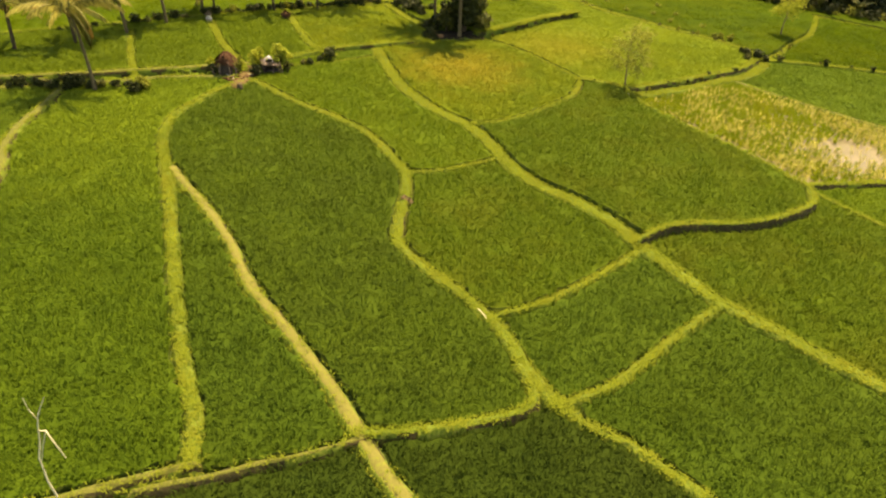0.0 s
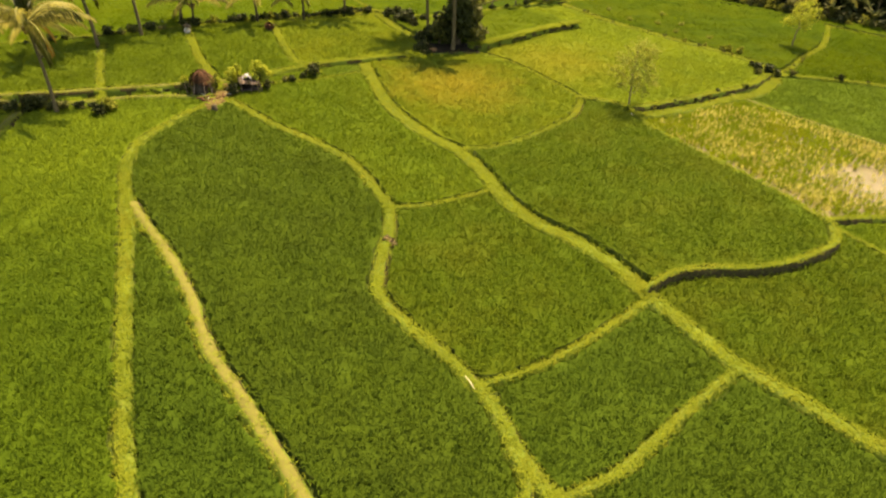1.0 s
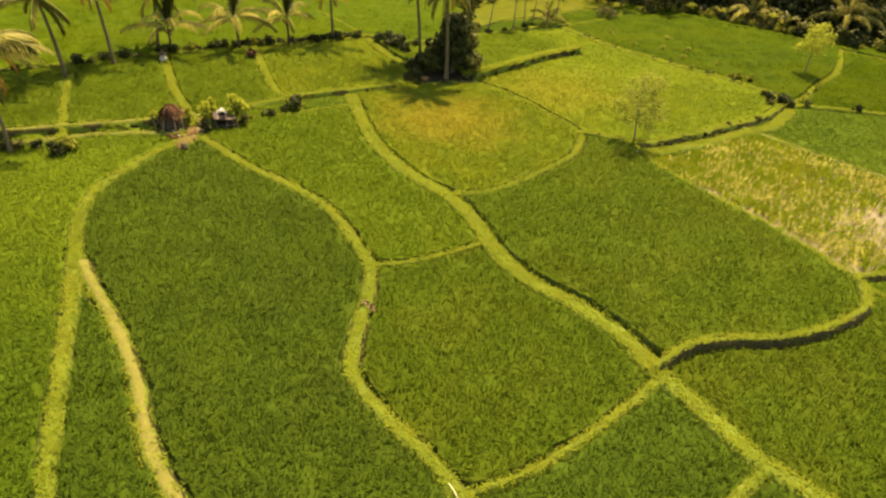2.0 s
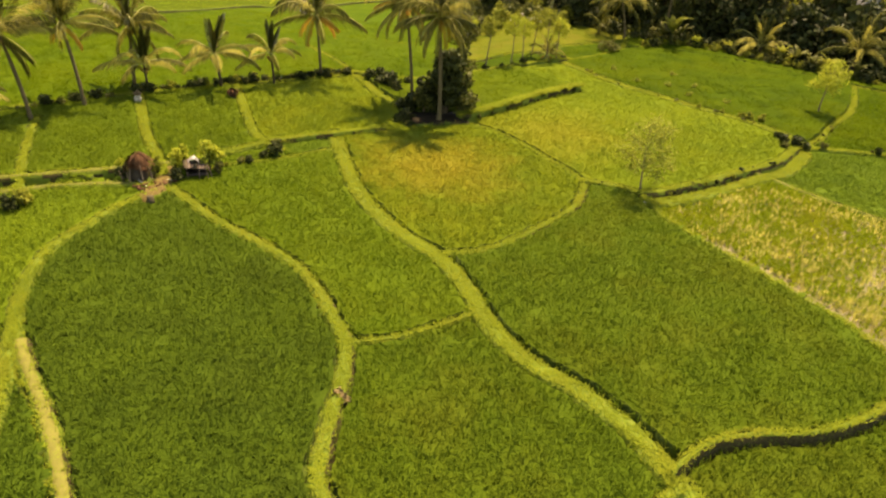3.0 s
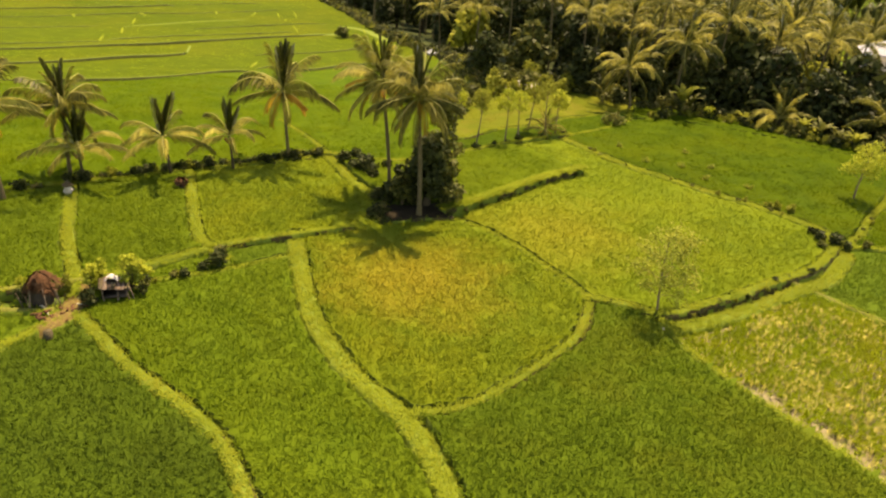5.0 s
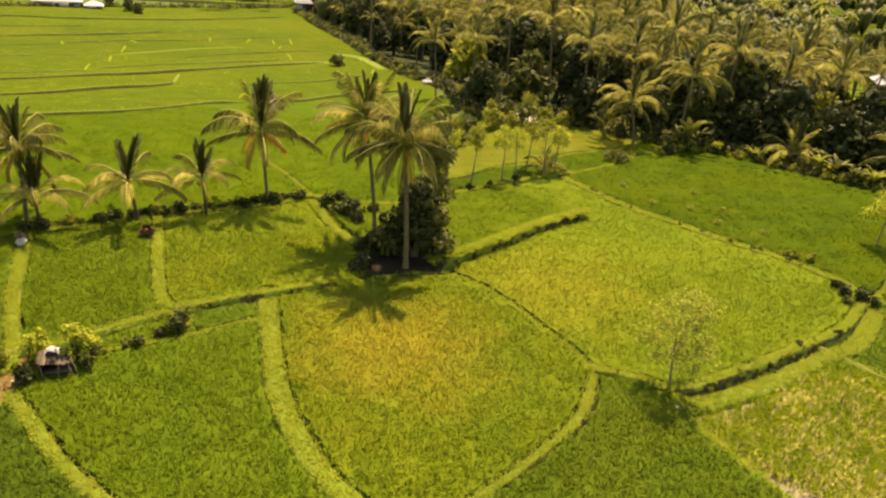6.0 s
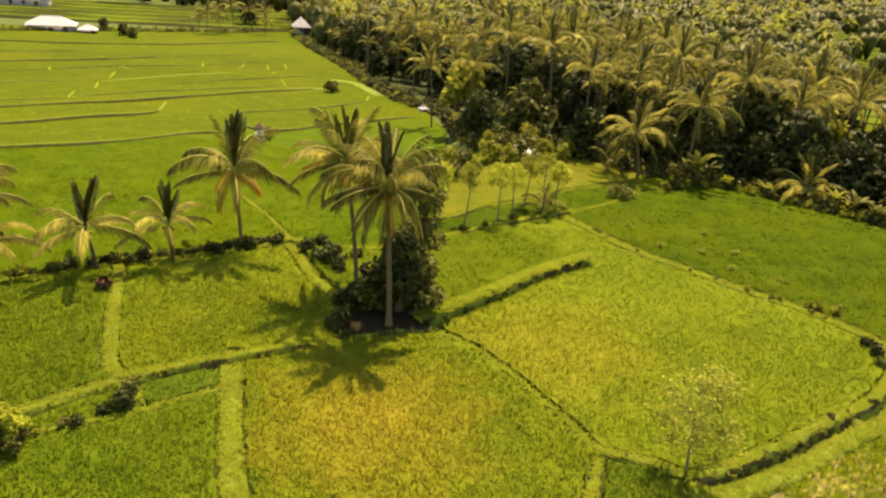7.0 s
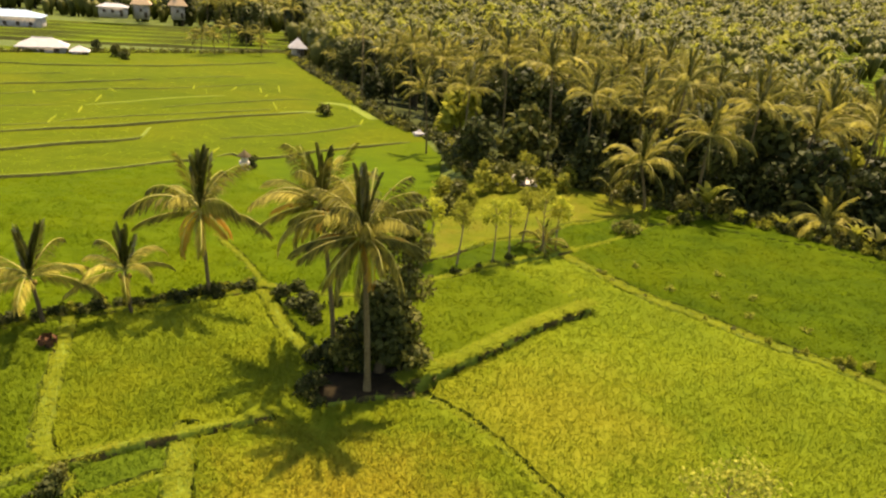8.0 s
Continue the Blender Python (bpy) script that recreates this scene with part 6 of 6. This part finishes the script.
for x, y, z, s in crowns["palm"]:
    for i in range(13):
        a, e = rr.uniform(0, 6.28), rr.uniform(-0.5, 1.2)
        L = s * rr.uniform(0.8, 1.1)
        u, w = math.cos(a), math.sin(a)
        k = 0.16 * L
        m1 = (0.5 * L * math.cos(e), 0.5 * L * math.sin(e) + 0.1 * L)
        m2 = (0.95 * L * math.cos(e * 0.5), 0.75 * L * math.sin(e) - 0.32 * L)
        b = len(pv)
        pv += [(x, y, z), (x + u * m1[0] - w * k, y + w * m1[0] + u * k, z + m1[1] - 0.08 * L), (x + u * m2[0], y + w * m2[0], z + m2[1]), (x + u * m1[0] + w * k, y + w * m1[0] - u * k, z + m1[1] - 0.08 * L)]
        pf.append((b, b + 1, b + 2, b + 3))
tagged(new("far_palms", mesh_of("far_palms", pv, pf, [LEAF_LIGHT, LEAF_MID], [int(i / 13) % 2 for i in range(len(pf))])), "crowns of palms in the distant woods", "woods", kind="stuff")

# rice terraces in the clearing among the woods
for n in range(30):
    y = 174 + n * 7.5
    v, f = [], []
    for a in range(31):
        x = 0.43 * y - 18 + 92 * a / 30
        yy = y + 2.6 * wobble(x, n * 5.0, 0.05) + 1.5 * wobble(x, n * 3.0, 0.15)
        z = ground_z(x, yy) + 1.2 + 0.25 * wobble(x, n * 2.0, 0.1)
        v += [(x, yy, z - 2.5), (x, yy + 0.2, z), (x, yy + 9.5, ground_z(x, yy + 9.5) + 0.9)]
    for a in range(30):
        f += [(3 * a, 3 * a + 3, 3 * a + 4, 3 * a + 1), (3 * a + 1, 3 * a + 4, 3 * a + 5, 3 * a + 2)]
    tagged(new("rice_terrace", mesh_of("rice_terrace", v, f, [RICE["light" if n % 3 else "canopy"], TERRACE_SHADED_SOIL], [1, 0] * 30)), "distant rice terrace in a clearing of the woods", "rice terrace", kind="structure")


# ------------------------------------------------------------ far houses
def house(x, y, z, turn, w, d, wall, rise, roof_mat, label, name="house", windows=3, over=0.7):
    ob = thing(name, pose(x, y, z, 0, 0, turn), label, "house")
    plain("wall", [box(0, 0, wall / 2 - 0.3, w, d, wall + 0.6)], PLASTER, ob)
    a, b, r = w / 2 + over, d / 2 + over, max(w / 2 - d / 2, 0.15)
    v = [(-a, -b, wall), (a, -b, wall), (a, b, wall), (-a, b, wall), (-r, 0, wall + rise), (r, 0, wall + rise), (-a, -b, wall - 0.15), (a, -b, wall - 0.15), (a, b, wall - 0.15), (-a, b, wall - 0.15)]
    f = [(0, 1, 5, 4), (2, 3, 4, 5), (1, 2, 5, 5), (3, 0, 4, 4), (6, 7, 1, 0), (7, 8, 2, 1), (8, 9, 3, 2), (9, 6, 0, 3), (9, 8, 7, 6)]
    me = bpy.data.meshes.new("roof")
    me.from_pydata(v, [], [tuple(dict.fromkeys(q)) for q in f])
    me.materials.append(roof_mat)
    part("roof", me, ob)
    part("ridge", mesh_of("ridge", *tube(np.array([(-r - 0.1, 0, wall + rise), (r + 0.1, 0, wall + rise)]), [0.14, 0.14], 6), [roof_mat]), ob)
    for i in range(windows):
        px = -w / 2 + w * (i + 0.7) / (windows + 0.4)
        s = min(1.0, wall / 2.6)
        win = plain("window", [box(px - 0.5 * s, -d / 2 - 0.03, wall * 0.55, 0.1, 0.12, 1.1 * s), box(px + 0.5 * s, -d / 2 - 0.03, wall * 0.55, 0.1, 0.12, 1.1 * s), box(px, -d / 2 - 0.03, wall * 0.55 + 0.55 * s, 1.1 * s, 0.12, 0.1),
                               box(px, -d / 2 - 0.03, wall * 0.55, 0.06, 0.10, 1.0 * s)], WOOD, ob)
        plain("pane", [box(px, -d / 2 - 0.01, wall * 0.55, 1.0 * s, 0.05, 1.05 * s)], DARK_OPENING, win)
        plain("sill", [box(px, -d / 2 - 0.07, wall * 0.55 - 0.58 * s, 1.2 * s, 0.2, 0.07)], PLASTER, win)
    h = min(2.0, wall * 0.85)
    door = plain("door", [box(w * 0.32, -d / 2 - 0.02, h / 2, 0.9, 0.08, h)], DARK_OPENING, ob)
    plain("door_frame", [box(w * 0.32 - 0.5, -d / 2 - 0.03, h / 2, 0.09, 0.12, h), box(w * 0.32 + 0.5, -d / 2 - 0.03, h / 2, 0.09, 0.12, h), box(w * 0.32, -d / 2 - 0.03, h + 0.04, 1.1, 0.12, 0.09)], WOOD, door)
    return ob


house(-105.8, 220.5, -9.0, 24, 10.4, 6.0, 2.4, 1.9, ROOF_PALE, "long low house with pale grey hipped roof by the terraces")
house(-97.0, 221.5, -9.2, 25, 3.6, 3.4, 1.9, 1.2, ROOF_PALE, "little outbuilding with pale hipped roof", "outbuilding", 1, 0.6)
house(-50.6, 258.0, -8.6, 20, 3.4, 3.4, 2.2, 2.7, ROOF_PALE, "small pavilion with steep pale pyramid roof at the forest", "pavilion", 1, 1.0)
house(-152.0, 283.0, -11.4, 18, 17.0, 9.0, 4.6, 1.8, ROOF_BLUE, "large white building with light blue metal roof", "barn", 4, 0.6)
house(-132.0, 334.0, -9.0, 20, 5.4, 5.4, 5.0, 4.8, ROOF_TAN, "tall pavilion with tan tiered roof", "pavilion", 1, 1.2)
house(-121.0, 343.0, -9.0, 20, 5.2, 5.2, 5.0, 4.8, ROOF_TAN, "tall pavilion with tan tiered roof", "pavilion", 1, 1.2)
house(-139.0, 325.0, -8.5, 20, 10.0, 5.0, 3.4, 1.2, ROOF_PALE, "long low house with pale flat-pitched roof", "house", 3, 0.6)
house(56.2, 124.0, -5.0, -20, 4.6, 4.6, 10.6, 1.5, ROOF_PALE, "house with pale roof among the forest palms", "house", 3, 0.7)
house(-4.6, 147.6, float(valley(-4.6, 147.6)), 35, 1.2, 1.0, 0.9, 0.4, ROOF_PALE, "tiny shed with pale tin roof at the terrace edge", "shed", 1, 0.15)
house(8.2, 108.6, -0.3, 10, 3.2, 2.4, 1.0, 0.4, TIN, "low shed with grey tin roof in the bushes", "shed", 1, 0.4)
# terraces, palms and bushes round the far houses
for n in range(16):
    v, f = [], []
    for a in range(31):
        x = -250 + 190 * a / 30
        yy = 266 + n * 5.6 + 0.46 * (x + 85) + 3.5 * wobble(x, n * 7.0, 0.04)
        z = float(valley(x, yy)) + 0.8
        v += [(x, yy - 0.9, z - 2), (x, yy, z + 0.1 + 0.35 * wobble(x, n * 3.0, 0.06)), (x, yy + 5.8, float(valley(x, yy + 5.8)) + 0.75)]
    for a in range(30):
        f += [(3 * a, 3 * a + 3, 3 * a + 4, 3 * a + 1), (3 * a + 1, 3 * a + 4, 3 * a + 5, 3 * a + 2)]
    tagged(new("rice_terrace", mesh_of("rice_terrace", v, f, [RICE["canopy" if n % 3 else "light"], TERRACE_SHADED_SOIL], [1, 0] * 30)), "green rice terrace behind the far houses", "rice terrace", kind="structure")
for x, y, s in ((-74.4, 243.2, 1.1), (-71.8, 247.3, 1.18), (-69.5, 253.5, 1.27), (-66.2, 259.4, 1.2), (-60.7, 255.5, 1.04), (-78.7, 249.3, 1.04), (-64.0, 267.8, 1.21), (-59.3, 286.9, 1.55), (-70.4, 291.0, 1.71), (-78.8, 297.6, 1.56), (-87.4, 306.2, 1.58), (-95.1, 319.6, 1.76), (-104.2, 328.9, 1.62), (-66.9, 306.2, 1.74), (-124.1, 405.2, 1.9), (-165.6, 392.8, 1.71), (-177.6, 371.0, 1.85)):
    copy_thing(palm_tmpl[int(s * 20) % 3], pose(x, y, float(valley(x, y)) - 0.4 - 2.6 * (s < 1.3), 0, 0, 31 * x) @ Matrix.Scale(s * 0.75, 4))
for x, y, s, k in ((-96.5, 229.0, 0.4, tree_dk2), (-87.8, 221.7, 0.5, tree_mid), (-83.7, 217.8, 0.43, tree_mid), (-111.9, 200.8, 0.55, tree_mid), (-73.0, 284.7, 1.39, tree_dk2), (-81.6, 310.8, 2.23, tree_big), (-93.7, 337.9, 1.79, tree_dk2), (-105.5, 356.7, 1.83, tree_mid), (-115.3, 371.0, 2.59, tree_big), (-120.9, 347.0, 1.64, tree_dk2), (-66.3, 319.6, 1.6, tree_dk2), (-159.5, 410.3, 2.09, tree_mid), (-183.8, 410.3, 2.93, tree_big), (-202.8, 380.6, 2.04, tree_mid), (-152.2, 435.8, 2.31, tree_dk2), (-136.7, 425.2, 2.11, tree_mid), (-198.4, 435.8, 2.31, tree_lit)):
    copy_thing(k, pose(x, y, float(valley(x, y)) - 0.4, 0, 0, 47 * x) @ Matrix.Scale(s, 4))
hedge = []
for i in range(120):
    g = i / 119
    x, y = -118 + 61 * g, 205 + 67 * g ** 1.05
    s = rr.uniform(0.4, 0.9)
    hedge.append((x + rr.uniform(-1, 1), y + rr.uniform(-0.8, 0.8), float(valley(x, y)) + s * 0.9, s * 1.8, s * 1.3))
v, f = leaf_cloud(hedge, 40 * len(hedge), 0.3, 310, shell=0.4)
tagged(new("hedge", mesh_of("hedge", v, f, [LEAF_MID])), "green hedge between the terraces and far houses", "hedge", kind="stuff")
# a bare thin trunk that stands over the forest edge
ob = thing("bare_trunk", pose(-18.6, 178.3, -8.2) @ Matrix.Scale(1.3, 4), "thin bare pale trunk standing over the forest edge", "trunk")
plain("stem", [tube(np.array([(0, 0, 0), (0.1, 0, 6), (0, 0, 12.5)]), [0.16, 0.13, 0.08], 6)], BARK, ob)
